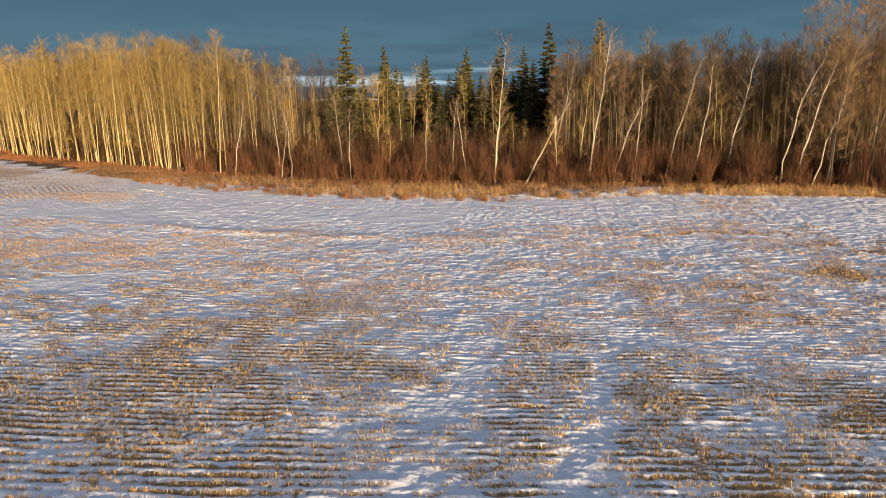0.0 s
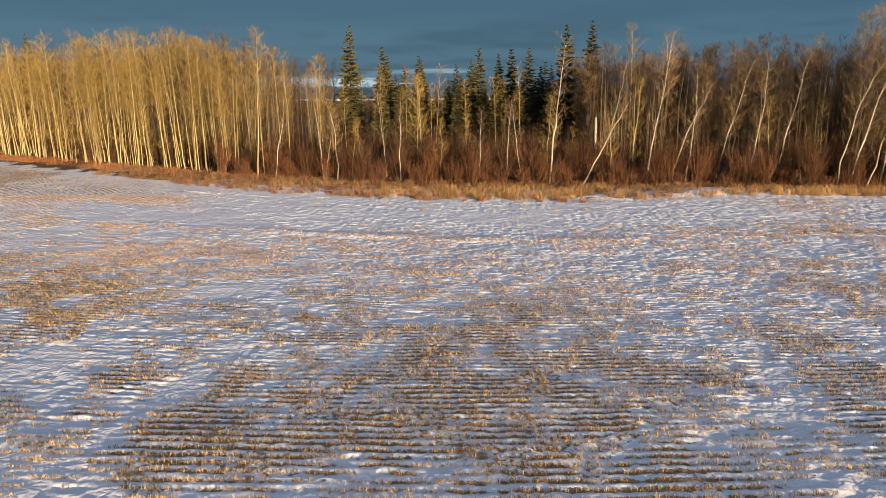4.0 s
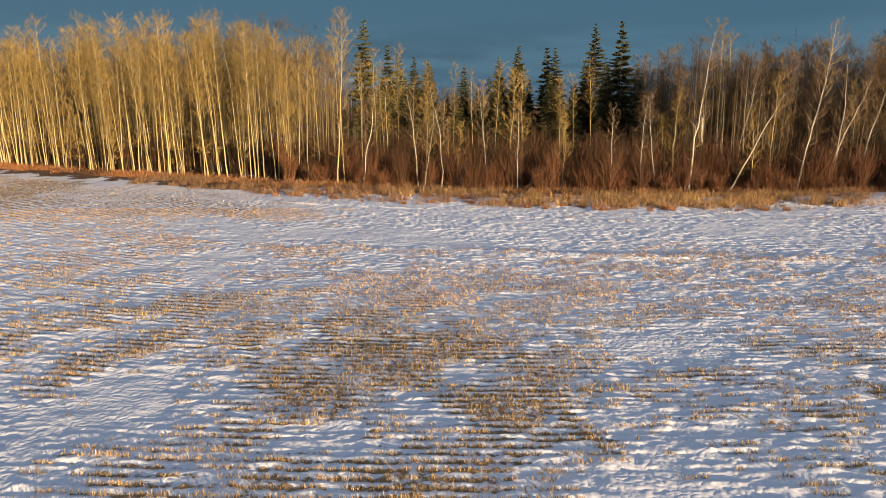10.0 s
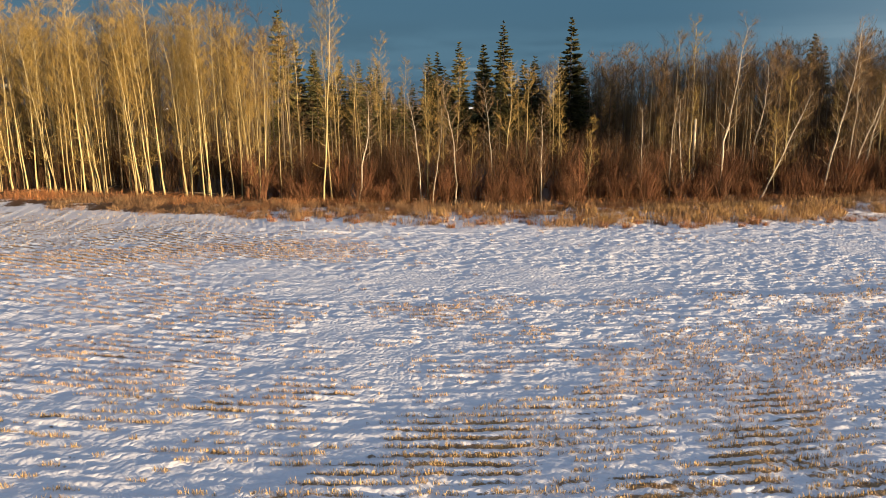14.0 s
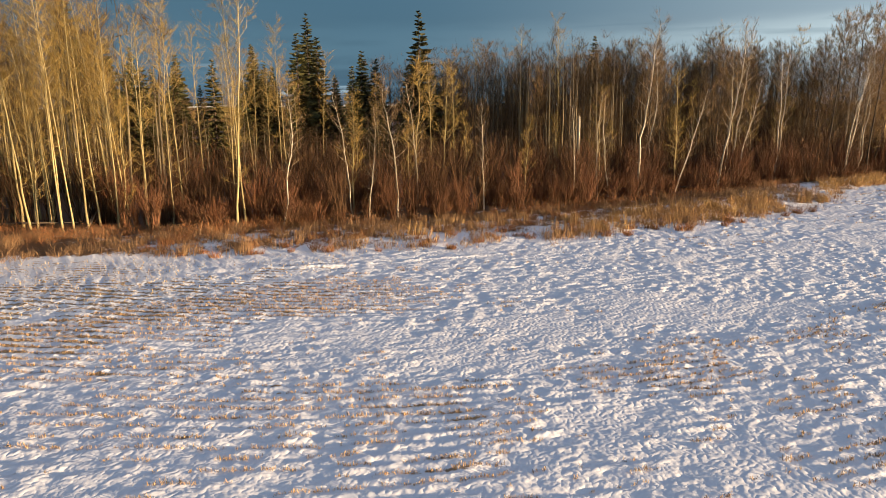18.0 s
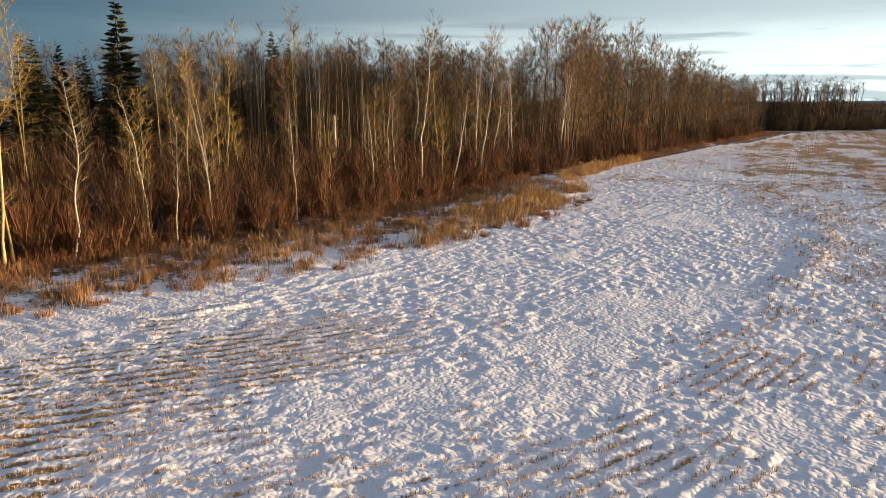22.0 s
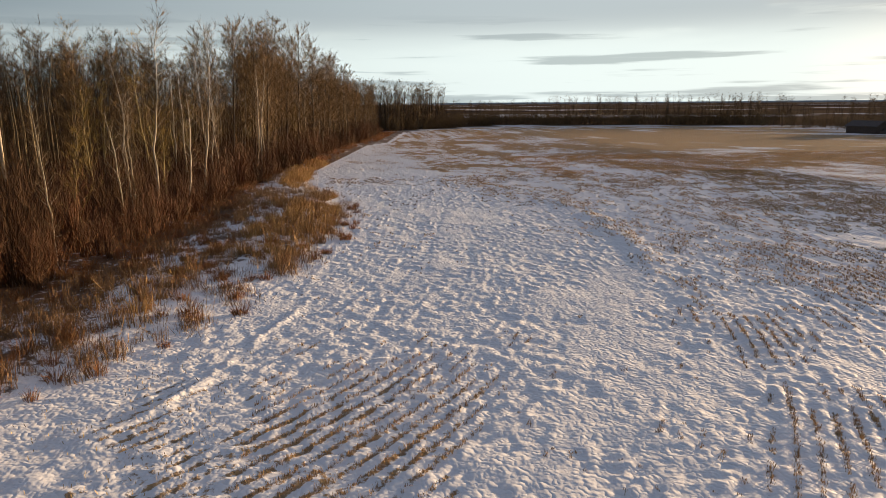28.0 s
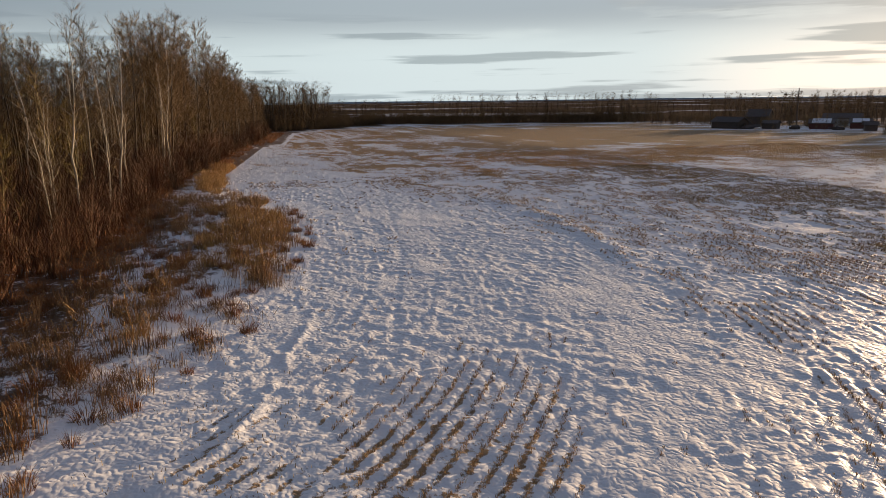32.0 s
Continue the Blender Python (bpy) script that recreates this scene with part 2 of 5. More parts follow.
def ground_material():
    m = bpy.data.materials.new("snowy_stubble_field")
    m.use_nodes = True
    k = Nodes(m.node_tree)
    at = k.add("ShaderNodeTexCoord", 3)
    bare = k.add("ShaderNodeAttribute", 2, {"attribute": "bare"})
    litter = k.add("ShaderNodeAttribute", 2, {"attribute": "litter"})
    row = k.add("ShaderNodeAttribute", 2, {"attribute": "row"})
    strong = k.add("ShaderNodeAttribute", 2, {"attribute": "rowed"})
    far = k.add("ShaderNodeAttribute", 2, {"attribute": "far"})
    n1 = k.noise(at, 1.1, 5.0, 0.65)
    n2 = k.noise(at, 5.0, 4.0, 0.65)
    n3 = k.noise(at, 0.16, 5.0, 0.6)
    # drill rows: straw lines with snow between them
    wob = k.math("MULTIPLY", k.math("SUBTRACT", k.noise(at, 0.9, 2.0), 0.5), 0.12)
    wave = k.math("COSINE", k.math("MULTIPLY", k.math("ADD", row, wob), 2 * math.pi / ROW_STEP))
    wave = k.math("MULTIPLY", wave, strong)
    v = k.math("ADD", k.math("ADD", bare, k.math("MULTIPLY", wave, 0.17)), k.math("MULTIPLY", k.math("SUBTRACT", n2, 0.5), 0.9))
    v = k.math("ADD", v, k.math("MULTIPLY", k.math("SUBTRACT", n1, 0.5), 0.35))
    mask = k.ramp(v, 0.56, 0.70)
    snow = k.mix(n3, (0.74, 0.77, 0.82), (0.86, 0.87, 0.88))
    straw = k.mix(k.ramp(n2, 0.35, 0.65), (0.42, 0.30, 0.175), (0.25, 0.175, 0.11))
    straw = k.mix(k.ramp(n1, 0.45, 0.7), straw, (0.47, 0.31, 0.15))
    colour = k.mix(mask, snow, straw)
    # leaf litter, moss and mud under the brush
    dirt = k.mix(k.ramp(n2, 0.35, 0.65), (0.065, 0.038, 0.022), (0.12, 0.065, 0.032))
    lit = k.ramp(k.math("ADD", litter, k.math("ADD", k.math("MULTIPLY", k.math("SUBTRACT", n1, 0.5), 1.1), k.math("MULTIPLY", k.math("SUBTRACT", n2, 0.5), 0.8))), 0.42, 0.60)
    colour = k.mix(lit, colour, dirt)
    # open country beyond: bush, fields and snow in long strips
    wide = k.noise(k.add("ShaderNodeMapping", 0, None, Vector=at, Scale=(1, 1, 1)), 0.004, 5.0, 0.6)
    land = k.mix(k.ramp(wide, 0.44, 0.50), (0.045, 0.036, 0.032), (0.12, 0.085, 0.055))
    land = k.mix(k.ramp(wide, 0.60, 0.615), land, (0.62, 0.65, 0.70))
    colour = k.mix(far, colour, land)
    bs = k.add("ShaderNodeBsdfPrincipled", None, None, Base_Color=colour, Roughness=k.ramp(mask, 0, 1, 0.55, 0.85))
    m.node_tree.links.new(k.ramp(far, 0.0, 0.5, 0.18, 0.0), bs.inputs["Specular IOR Level"])
    puff = k.math("ABSOLUTE", k.math("SUBTRACT", k.math("MULTIPLY", k.noise(at, 3.6, 1.0, 0.45), 2.0), 1.0))
    soft = k.noise(at, 1.2, 2.0, 0.5)
    h = k.math("ADD", k.math("MULTIPLY", puff, 0.60), k.math("MULTIPLY", soft, 0.45))
    h = k.math("ADD", h, k.math("MULTIPLY", k.noise(at, 11.0, 1.0, 0.4), 0.10))
    h = k.math("ADD", h, k.math("MULTIPLY", k.math("MULTIPLY", n2, mask), 0.35))
    h = k.math("SUBTRACT", h, k.math("MULTIPLY", wave, 0.05))
    n = k.add("ShaderNodeBump", 0, None, Strength=0.5, Distance=0.12, Height=h)
    m.node_tree.links.new(n, bs.inputs["Normal"])
    k.add("ShaderNodeOutputMaterial", None, None, Surface=bs.outputs[0])
    return m


# ---- plan of the place ----
EDGE_X = (-400, -140, -67, -45, -31, -22, -16, -10, -1, 8, 15, 20, 26, 42, 55, 92, 102, 140, 150, 165, 200)
EDGE_Y = (420, 152, 94, 81.5, 73, 68.8, 65.5, 64, 62, 61.3, 61.5, 63, 65.3, 65.5, 63.5, 58.5, 54, 49, 47, 40, 8)
WOOD_X = (-400, -140, -72, -61, -40, -29, -22, -12, 0, 10, 20, 37, 54, 85, 130, 160)
WOOD_Y = (430, 160, 106, 100, 88.5, 82, 79.5, 77, 75.5, 74.5, 73.4, 71.5, 69, 65, 58, 54)


def field_edge(x):
    return np.interp(x, EDGE_X, EDGE_Y)


def wood_edge(x):
    return np.interp(x, WOOD_X, WOOD_Y)


def smooth(v, lo, hi):
    t = np.clip((v - lo) / (hi - lo), 0, 1)
    return t * t * (3 - 2 * t)


LATTICE = np.random.RandomState(5).rand(256, 256)


def value_noise(x, y):
    xi, yi = np.floor(x).astype(int), np.floor(y).astype(int)
    fx, fy = x - xi, y - yi
    fx, fy = fx * fx * (3 - 2 * fx), fy * fy * (3 - 2 * fy)
    a, b = LATTICE[xi & 255, yi & 255], LATTICE[(xi + 1) & 255, yi & 255]
    c, d = LATTICE[xi & 255, (yi + 1) & 255], LATTICE[(xi + 1) & 255, (yi + 1) & 255]
    return (a * (1 - fx) + b * fx) * (1 - fy) + (c * (1 - fx) + d * fx) * fy


def fbm(x, y, octaves=4):
    s, amp, tot = 0.0, 1.0, 0.0
    for i in range(octaves):
        s = s + amp * value_noise(x * 2**i + 17.3 * i, y * 2**i - 9.1 * i)
        tot, amp = tot + amp, amp * 0.5
    return s / tot


def pillow(u, v):
    """Rounded lumps with sharp creases, 0 to 1."""
    return 0.68 * np.abs(2 * value_noise(u, v) - 1) + 0.32 * np.abs(2 * value_noise(u * 2.1 + 40, v * 2.1 + 7) - 1)


ROW_STEP = 0.40
_rx = np.linspace(-400, 400, 1601)
_main = np.clip(0.006 * (_rx + 11), -0.15, 0.15)
_head = np.interp(_rx, (-60, -45, -32, -25, -16, -7, 60, 120, 170), (-0.2, -0.42, -0.70, -0.66, -0.36, -0.14, -0.10, -0.22, -0.3))
_main, _head = np.cumsum(_main) * 0.5, np.cumsum(_head) * 0.5
_main, _head = _main - np.interp(-11, _rx, _main), _head - np.interp(-11, _rx, _head)


def row_at(x, y):
    """Across the drill rows: one row every ROW_STEP."""
    s = smooth(y, 14, 58) * (1 + 0.02 * np.clip(y - 58, -10, 10))
    return y - (1 - s) * np.interp(x, _rx, _main) - s * (np.interp(x, _rx, _head) - 0.25 * (58 - y + np.interp(x, _rx, _head)))


# straw (+) and clean drift (-) patches: x, y, half length across, half length along, heading of the latter, weight
START = ((14.8, 24.3, 0.6, 2.6, 1, -0.3), (14.4, 19.4, 0.7, 0.8, 2, -0.25), (18.7, 21.3, 0.4, 5.0, -9, -0.4), (22.2, 19.1, 0.9, 2.6, -20, -0.25), (0.4, 20.9, 2.2, 2.6, 35, -0.25),
    (1.1, 28.8, 2.7, 2.2, 26, -0.25), (7.1, 27.8, 0.9, 1.7, 16, 0.35), (6.3, 26.8, 1.6, 1.4, 18, 0.2), (21.0, 31.3, 0.5, 2.1, -11, 0.35), (25.7, 33.2, 0.7, 1.4, -18, 0.3),
    (13.0, 22.5, 0.6, 0.8, 5, 0.25), (7.3, 16.2, 0.8, 0.6, 25, 0.25), (3.2, 18.7, 0.6, 0.6, 32, 0.2), (20.3, 21.0, 1.4, 5.9, -14, 0.2), (16.8, 21.0, 1.5, 6.7, -5, 0.2),
    (8.5, 19.1, 5.2, 5.4, 19, 0.1))
SECOND = ((-3.8, 20.4, 0.4, 7.7, -7, -0.4), (-6.5, 16.7, 0.7, 1.5, 1, -0.3), (-8.7, 23.1, 1.5, 1.0, 7, -0.2), (-17.7, 20.0, 1.1, 0.9, 32, -0.3), (-2.3, 20.3, 0.4, 1.7, -12, 0.50),
    (-2.4, 16.8, 1.4, 1.4, -14, 0.31), (-6.1, 21.0, 0.8, 1.0, -0, 0.31), (-12.2, 26.5, 1.3, 1.5, 14, 0.31), (-13.7, 21.7, 1.7, 1.6, 20, 0.38), (-16.8, 22.4, 0.7, 1.6, 27, 0.31),
    (-17.5, 28.2, 0.9, 1.7, 23, 0.38), (-10.3, 25.5, 0.4, 1.2, 10, 0.50), (-7.5, 16.2, 0.6, 1.0, 5, 0.25), (0.3, 16.8, 1.3, 1.3, -23, 0.31), (1.2, 21.0, 0.8, 1.3, -21, 0.25),
    (-14.3, 18.0, 1.1, 1.5, 26, 0.25))
THIRD = ((-26.0, 29.1, 1.1, 1.2, 26, -0.35), (-22.2, 27.8, 0.7, 1.3, 17, -0.3), (-7.3, 31.3, 1.0, 1.4, -27, -0.35), (-13.5, 28.8, 0.5, 1.4, -12, -0.25), (-18.7, 32.5, 0.7, 2.1, 4, -0.25),
    (-16.0, 43.3, 2.0, 1.6, -2, -0.25), (-24.3, 29.4, 0.9, 0.8, 21, 0.48), (-28.3, 33.0, 0.7, 0.7, 27, 0.30), (-23.4, 31.8, 1.4, 1.1, 17, 0.30), (-23.4, 36.9, 1.4, 1.5, 14, 0.36),
    (-19.6, 32.8, 0.8, 1.1, 6, 0.36), (-15.9, 32.1, 1.5, 0.9, -4, 0.30), (-13.1, 31.5, 1.0, 1.3, -12, 0.36), (-17.8, 28.2, 0.7, 0.8, 2, 0.36), (-13.5, 27.3, 0.5, 0.8, -14, 0.36),
    (-10.5, 25.8, 0.5, 0.6, -25, 0.36))
FOURTH = ((-24.5, 52.6, 0.9, 1.3, -27, -0.2), (-25.8, 46.0, 2.5, 2.0, -33, -0.3), (-21.3, 44.5, 1.7, 1.0, -46, -0.25), (-29.0, 55.9, 3.8, 1.6, -15, -0.25), (-17.1, 45.5, 1.0, 2.8, -51, -0.25),
    (-23.9, 48.5, 1.3, 1.0, -34, -0.15), (-31.0, 64.4, 9.0, 5.9, -8, 0.13), (-24.2, 58.0, 1.2, 1.4, -23, 0.15), (-36.1, 47.8, 1.2, 1.2, 0, 0.15), (-31.3, 44.6, 1.6, 0.5, -18, 0.15),
    (-26.4, 41.9, 0.7, 0.6, -40, 0.12), (-19.3, 45.8, 0.8, 1.0, -47, 0.18), (-26.6, 44.2, 0.7, 0.6, -34, 0.12), (-32.2, 53.4, 1.6, 1.6, -9, 0.07), (-21.7, 43.3, 0.2, 0.5, -48, 0.18),
    (-28.4, 49.4, 1.0, 0.8, -22, 0.07))
FIFTH = ((-26.9, 53.4, 2.8, 2.8, -56, -0.25), (-32.3, 54.2, 1.4, 1.5, -43, -0.25), (-24.2, 45.6, 3.1, 1.7, -80, -0.25), (-20.5, 51.5, 2.9, 2.4, -68, -0.15), (-12.8, 53.4, 10.0, 6.2, -70, -0.22),
    (-21.3, 46.8, 1.6, 1.2, -78, 0.18), (-28.6, 49.2, 1.7, 1.8, -64, 0.09), (-32.8, 57.0, 1.8, 0.6, -36, 0.15), (-27.6, 63.2, 6.9, 3.2, -37, 0.11), (-23.6, 57.3, 0.4, 0.6, -53, 0.18),
    (-24.5, 54.5, 0.4, 0.5, -57, 0.18), (-5.7, 45.4, 0.5, 1.8, -85, 0.21), (-11.0, 46.6, 0.7, 2.3, -82, 0.15), (-18.3, 48.7, 1.1, 0.9, -75, 0.12), (-24.8, 44.7, 0.3, 0.5, -82, 0.18),
    (-33.7, 61.4, 1.2, 1.4, -27, 0.07))
SIXTH = ((-28.6, 57.0, 1.7, 2.2, -81, -0.3), (-24.6, 52.9, 3.0, 1.0, -94, -0.25), (-10.1, 51.4, 4.5, 10.1, -95, -0.25), (-26.7, 50.9, 1.2, 1.1, -101, -0.2), (-24.9, 64.3, 5.8, 2.8, -64, -0.1),
    (-29.2, 62.9, 3.9, 2.7, -62, 0.14), (-24.5, 58.7, 2.4, 2.1, -78, 0.17), (-7.3, 45.6, 0.7, 7.8, -103, 0.24), (-18.6, 48.7, 1.1, 2.4, -103, 0.17), (-21.0, 46.4, 1.3, 3.7, -109, 0.21),
    (-27.4, 49.7, 0.4, 2.2, -105, 0.17), (-27.3, 48.2, 0.8, 2.4, -110, 0.17), (-23.8, 56.9, 0.2, 0.4, -83, 0.21), (-24.7, 54.5, 0.4, 0.4, -90, 0.21), (-28.6, 52.6, 1.2, 1.4, -97, 0.08),
    (-19.4, 52.0, 0.3, 0.6, -95, 0.14))
LAST = ((-27.3, 57.6, 0.5, 2.8, -119, -0.35), (-29.2, 54.1, 1.7, 2.0, -132, -0.2), (-21.6, 51.2, 1.9, 2.4, -125, -0.2), (-15.2, 59.5, 5.8, 7.3, -103, -0.2), (-7.3, 47.1, 0.6, 6.2, -118, -0.2),
    (-26.4, 60.4, 2.5, 2.8, -109, 0.21), (-26.0, 65.0, 2.2, 1.3, -93, 0.11), (-27.6, 56.3, 1.0, 0.6, -123, 0.15), (-27.6, 53.4, 0.5, 1.7, -130, 0.22), (-9.2, 46.1, 1.2, 5.8, -121, 0.26),
    (-24.8, 54.6, 0.2, 0.6, -123, 0.26), (-21.9, 46.7, 0.8, 1.4, -133, 0.22), (-28.5, 53.4, 0.4, 0.6, -132, 0.22), (-21.4, 60.3, 0.3, 0.7, -105, 0.22), (-19.0, 48.7, 0.5, 0.8, -126, 0.22),
    (-5.1, 36.0, 9.7, 17.2, -129, 0.08))
WIDE = ((-25.8, 59.6, 3.6, 3.8, 0, 0.15), (-29.5, 67.5, 3, 2.5, 0, -0.22), (3, 18, 7, 6, 0, 0.20), (-55, 72, 26, 14, 0, 0.42), (-36, 66, 9, 5, 20, 0.15), (75, 44, 32, 7, 0, 0.22), (95, 0, 60, 40, 0, 0.40), (6, 53, 20, 7, 4, -0.22), (40, 58, 25, 5, 4, -0.05), (-13, 35, 10, 6, 10, 0.14), (-28, 48, 9, 5, -20, 0.12))
PATCHES = np.array(START + SECOND + THIRD + FOURTH + FIFTH + SIXTH + LAST + WIDE)


CREST_X, CREST_Y = (-26, -14, -6.6, 4, 13, 24, 36, 60), (49, 46.7, 45, 44.2, 44.2, 47.5, 50.5, 52)


def crest(x, y):
    """Distance across the drift that divides the headland from the main rows."""
    return np.where((x > -26) & (x < 60), y + 1.0 * (fbm(x * 0.3, y * 0.3 + 3, 2) - 0.5) - np.interp(x, CREST_X, CREST_Y), 99.0)


def bareness(x, y):
    """How far straw shows through the snow, 0 to 1."""
    x, y = np.asarray(x, dtype=float), np.asarray(y, dtype=float)
    wx, wy = x + 1.2 * (fbm(x * 0.6, y * 0.6, 2) - 0.5), y + 1.2 * (fbm(x * 0.6 + 31, y * 0.6, 2) - 0.5)
    v = 0.42 + 0.55 * (fbm(x * 0.13 + 3, y * 0.17 + 8, 3) - 0.5) + 0.75 * (fbm(x * 0.55, y * 0.8 + 40, 3) - 0.5) + 0.45 * (fbm(x * 1.3, y * 2.3 + 11, 3) - 0.5)
    v = np.array(v, dtype=float)
    for px, py, a, b, yaw, w in PATCHES:
        c, s, far = math.cos(radians(yaw)), math.sin(radians(yaw)), 2.4 * max(a, b)
        at = (np.abs(wx - px) < far) & (np.abs(wy - py) < far)
        ax, ay = wx[at] - px, wy[at] - py
        u, t = (c * ax + s * ay) / a, (-s * ax + c * ay) / b
        v[at] += (0.8 if px > 2 and py < 40 else 1.0 if py < 40 else 0.5 if px > -23 and w > 0 else 0.85) * w * np.exp(-np.minimum(0.8 * (u * u + t * t), 30) ** 1.5)
    v = v - 0.07 * smooth(y, 20, 30) * smooth(x, -22, -8) - 0.05 * smooth(y, 30, 44)
    v = v + 0.30 * np.exp(-(((crest(x, y) + 0.35) / 0.5) ** 2)) * smooth(fbm(x * 0.8 + 5, y * 0.8, 2), 0.42, 0.6)
    streaks = 0.5 + 0.55 * (fbm(x * 0.03 + 2, y * 0.055 + 5, 4) - 0.5) + 0.8 * (fbm(x * 0.12, y * 0.16 + 15, 4) - 0.5)
    reach = smooth(x - 0.9 * np.maximum(y - 34, 0) + 6, -14, 50) * (1 - 0.6 * smooth(y, 47, 55) * (1 - smooth(x, 60, 100))) * np.maximum(smooth(y, 22, 32), smooth(x, 14, 40))
    open_field = 1.12 * reach * np.clip(streaks - 0.31 + 0.10 * smooth(x, 30, 110), -0.10, 0.27) + 0.08 * (1 - smooth(x, -36, -20)) * smooth(y, 50, 60) * (1 - smooth(y - field_edge(x), -9, -3) * smooth(x, -34, -28))
    return np.clip(0.365 + 0.29 * np.tanh((v - 0.41) * 3.6) + open_field, 0, 1)


def litter_at(x, y):
    """How far brush litter covers the snow beyond the field's edge."""
    e, w = field_edge(x), wood_edge(x)
    s = (y - e) / np.maximum(w - e, 2)
    marsh = smooth(x, -40, -24) * (1 - smooth(x, 40, 60))
    v = smooth(s, -0.05, 0.12) * (0.75 - 0.33 * marsh * (1 - smooth(s, 0.5, 0.8)))
    return np.clip(v + 0.7 * (fbm(x * 0.25 + 60, y * 0.5, 3) - 0.5) * smooth(s, 0, 0.2) + 0.12 * smooth(s, 0.9, 1.3), 0, 1)


def rowed(x, y):
    """How plainly the drill rows show."""
    return (0.10 + 0.90 * (1 - smooth(x, -20, -8) * smooth(y, 32, 42))) * (1 - 0.85 * smooth(x, -8, 22) * np.maximum(smooth(y, 32, 40), 1 - smooth(y, 8, 13))) * smooth(fbm(x * 1.1, y * 0.9 + 77, 3), 0.34, 0.62)


def along(x, y, seg):
    """Distance from a line and the way along it."""
    x0, y0, x1, y1 = seg
    n = math.hypot(x1 - x0, y1 - y0)
    t = np.clip(((x - x0) * (x1 - x0) + (y - y0) * (y1 - y0)) / n, 0, n)
    return np.hypot(x - x0 - t * (x1 - x0) / n, y - y0 - t * (y1 - y0) / n), t


TRAILS = ((-3.8, 56.3, -15.9, 59.6), (-15.9, 59.6, -20.5, 60.9), (-17.9, 62.3, -2.3, 56.1), (-6.5, 49.1, -17.6, 55.0), (-2.3, 56.1, 24.5, 51.3), (-0.4, 44.1, -3.0, 33.2))
RIDGES = ((-28.6, 67.7, -21.3, 64.7), (-26.1, 67.0, -21.6, 64.3), (-21.3, 64.7, -14, 62.5))


def height_at(x, y):
    near = 1 - smooth(np.hypot(x + 15, y - 40), 90, 200)
    b = bareness(x, y)
    lee = smooth(y + 0.25 * x, 28, 40)
    # rounded pillows of snow with creases between, a little drawn out along the rows, fewer on clean drifts
    u = row_at(x, y)
    rough = 0.30 + 0.70 * np.maximum(smooth(b, 0.10, 0.24), lee * smooth(fbm(x * 0.25 + 50, y * 0.25, 2), 0.36, 0.52))
    lumps = (1 - lee) * 0.09 * (pillow(u / 0.27, x / 0.50) - 0.4) + lee * 0.10 * (pillow(u / 0.27 + 9, x / 0.36) - 0.4)
    lumps = rough * lumps + 0.06 * (fbm(x * 0.7, y * 1.1, 2) - 0.5) + 0.07 * (fbm(x * 0.16, y * 0.2, 2) - 0.5)
    rows = -0.020 * (1 - 0.85 * smooth(x, -24, -16) * smooth(y, 28, 40)) * np.cos(2 * np.pi * u / ROW_STEP) * rowed(x, y) * smooth(b, 0.14, 0.38) * (1 - smooth(y - field_edge(x), -4, 0))
    for seg in TRAILS:
        d, t = along(x + 0.5 * (fbm(x * 0.3, y * 0.3, 2) - 0.5), y, seg)
        lumps = lumps - 0.04 * np.exp(-((d / 0.16) ** 2)) * (0.4 + 0.6 * np.cos(t * 9.0))
    for seg in RIDGES:
        d, t = along(x, y + 0.8 * (fbm(x * 0.3, y * 0.3, 2) - 0.5), seg)
        lumps = lumps + 0.06 * np.exp(-((d / 0.16) ** 2)) * smooth(fbm(x * 0.9, y * 0.9 + 20, 2), 0.3, 0.6)
    d = crest(x, y)
    lumps = lumps + 0.09 * np.exp(-((d / 0.8) ** 2)) * smooth(x, -18, -10) * (1 - smooth(x, 6, 22)) * smooth(fbm(x * 0.35, y * 0.35 + 33, 2), 0.30, 0.55)
    e = y - field_edge(x)
    bank = 0.20 * smooth(e, 0, 3) - 0.35 * smooth(e, 4, 12)
    ahead = -0.0005 * np.maximum(0, np.hypot(x, y - 40) - 260)
    return near * (lumps + rows) + bank * smooth(x, -300, -100) * (1 - smooth(x, 150, 190)) + np.maximum(ahead, -14)

# ---- mesh helpers ----


def mesh_from(name, verts, faces, mat, attrs=None, soft=False):
    me = bpy.data.meshes.new(name)
    verts = np.asarray(verts, dtype=np.float32)
    if isinstance(faces, np.ndarray):
        n, c = faces.shape
        me.vertices.add(len(verts))
        me.vertices.foreach_set("co", verts.ravel())
        me.loops.add(n * c)
        me.loops.foreach_set("vertex_index", faces.astype(np.int32).ravel())
        me.polygons.add(n)
        me.polygons.foreach_set("loop_start", np.arange(0, n * c, c, dtype=np.int32))
        me.update(calc_edges=True)
    else:
        me.from_pydata(verts.tolist(), [], faces)
    for key, v in (attrs or {}).items():
        me.attributes.new(key, "FLOAT", "POINT").data.foreach_set("value", np.asarray(v, dtype=np.float32).ravel())
    if soft:
        me.polygons.foreach_set("use_smooth", np.ones(len(me.polygons), dtype=bool))
    me.materials.append(mat)
    me.validate()
    return me


def part(name, me, parent, label="", m=None):
    ob = new(name, me)
    ob.parent = parent
    if m is not None:
        ob.matrix_basis = m
    if label:
        tagged(ob, label)
    return ob


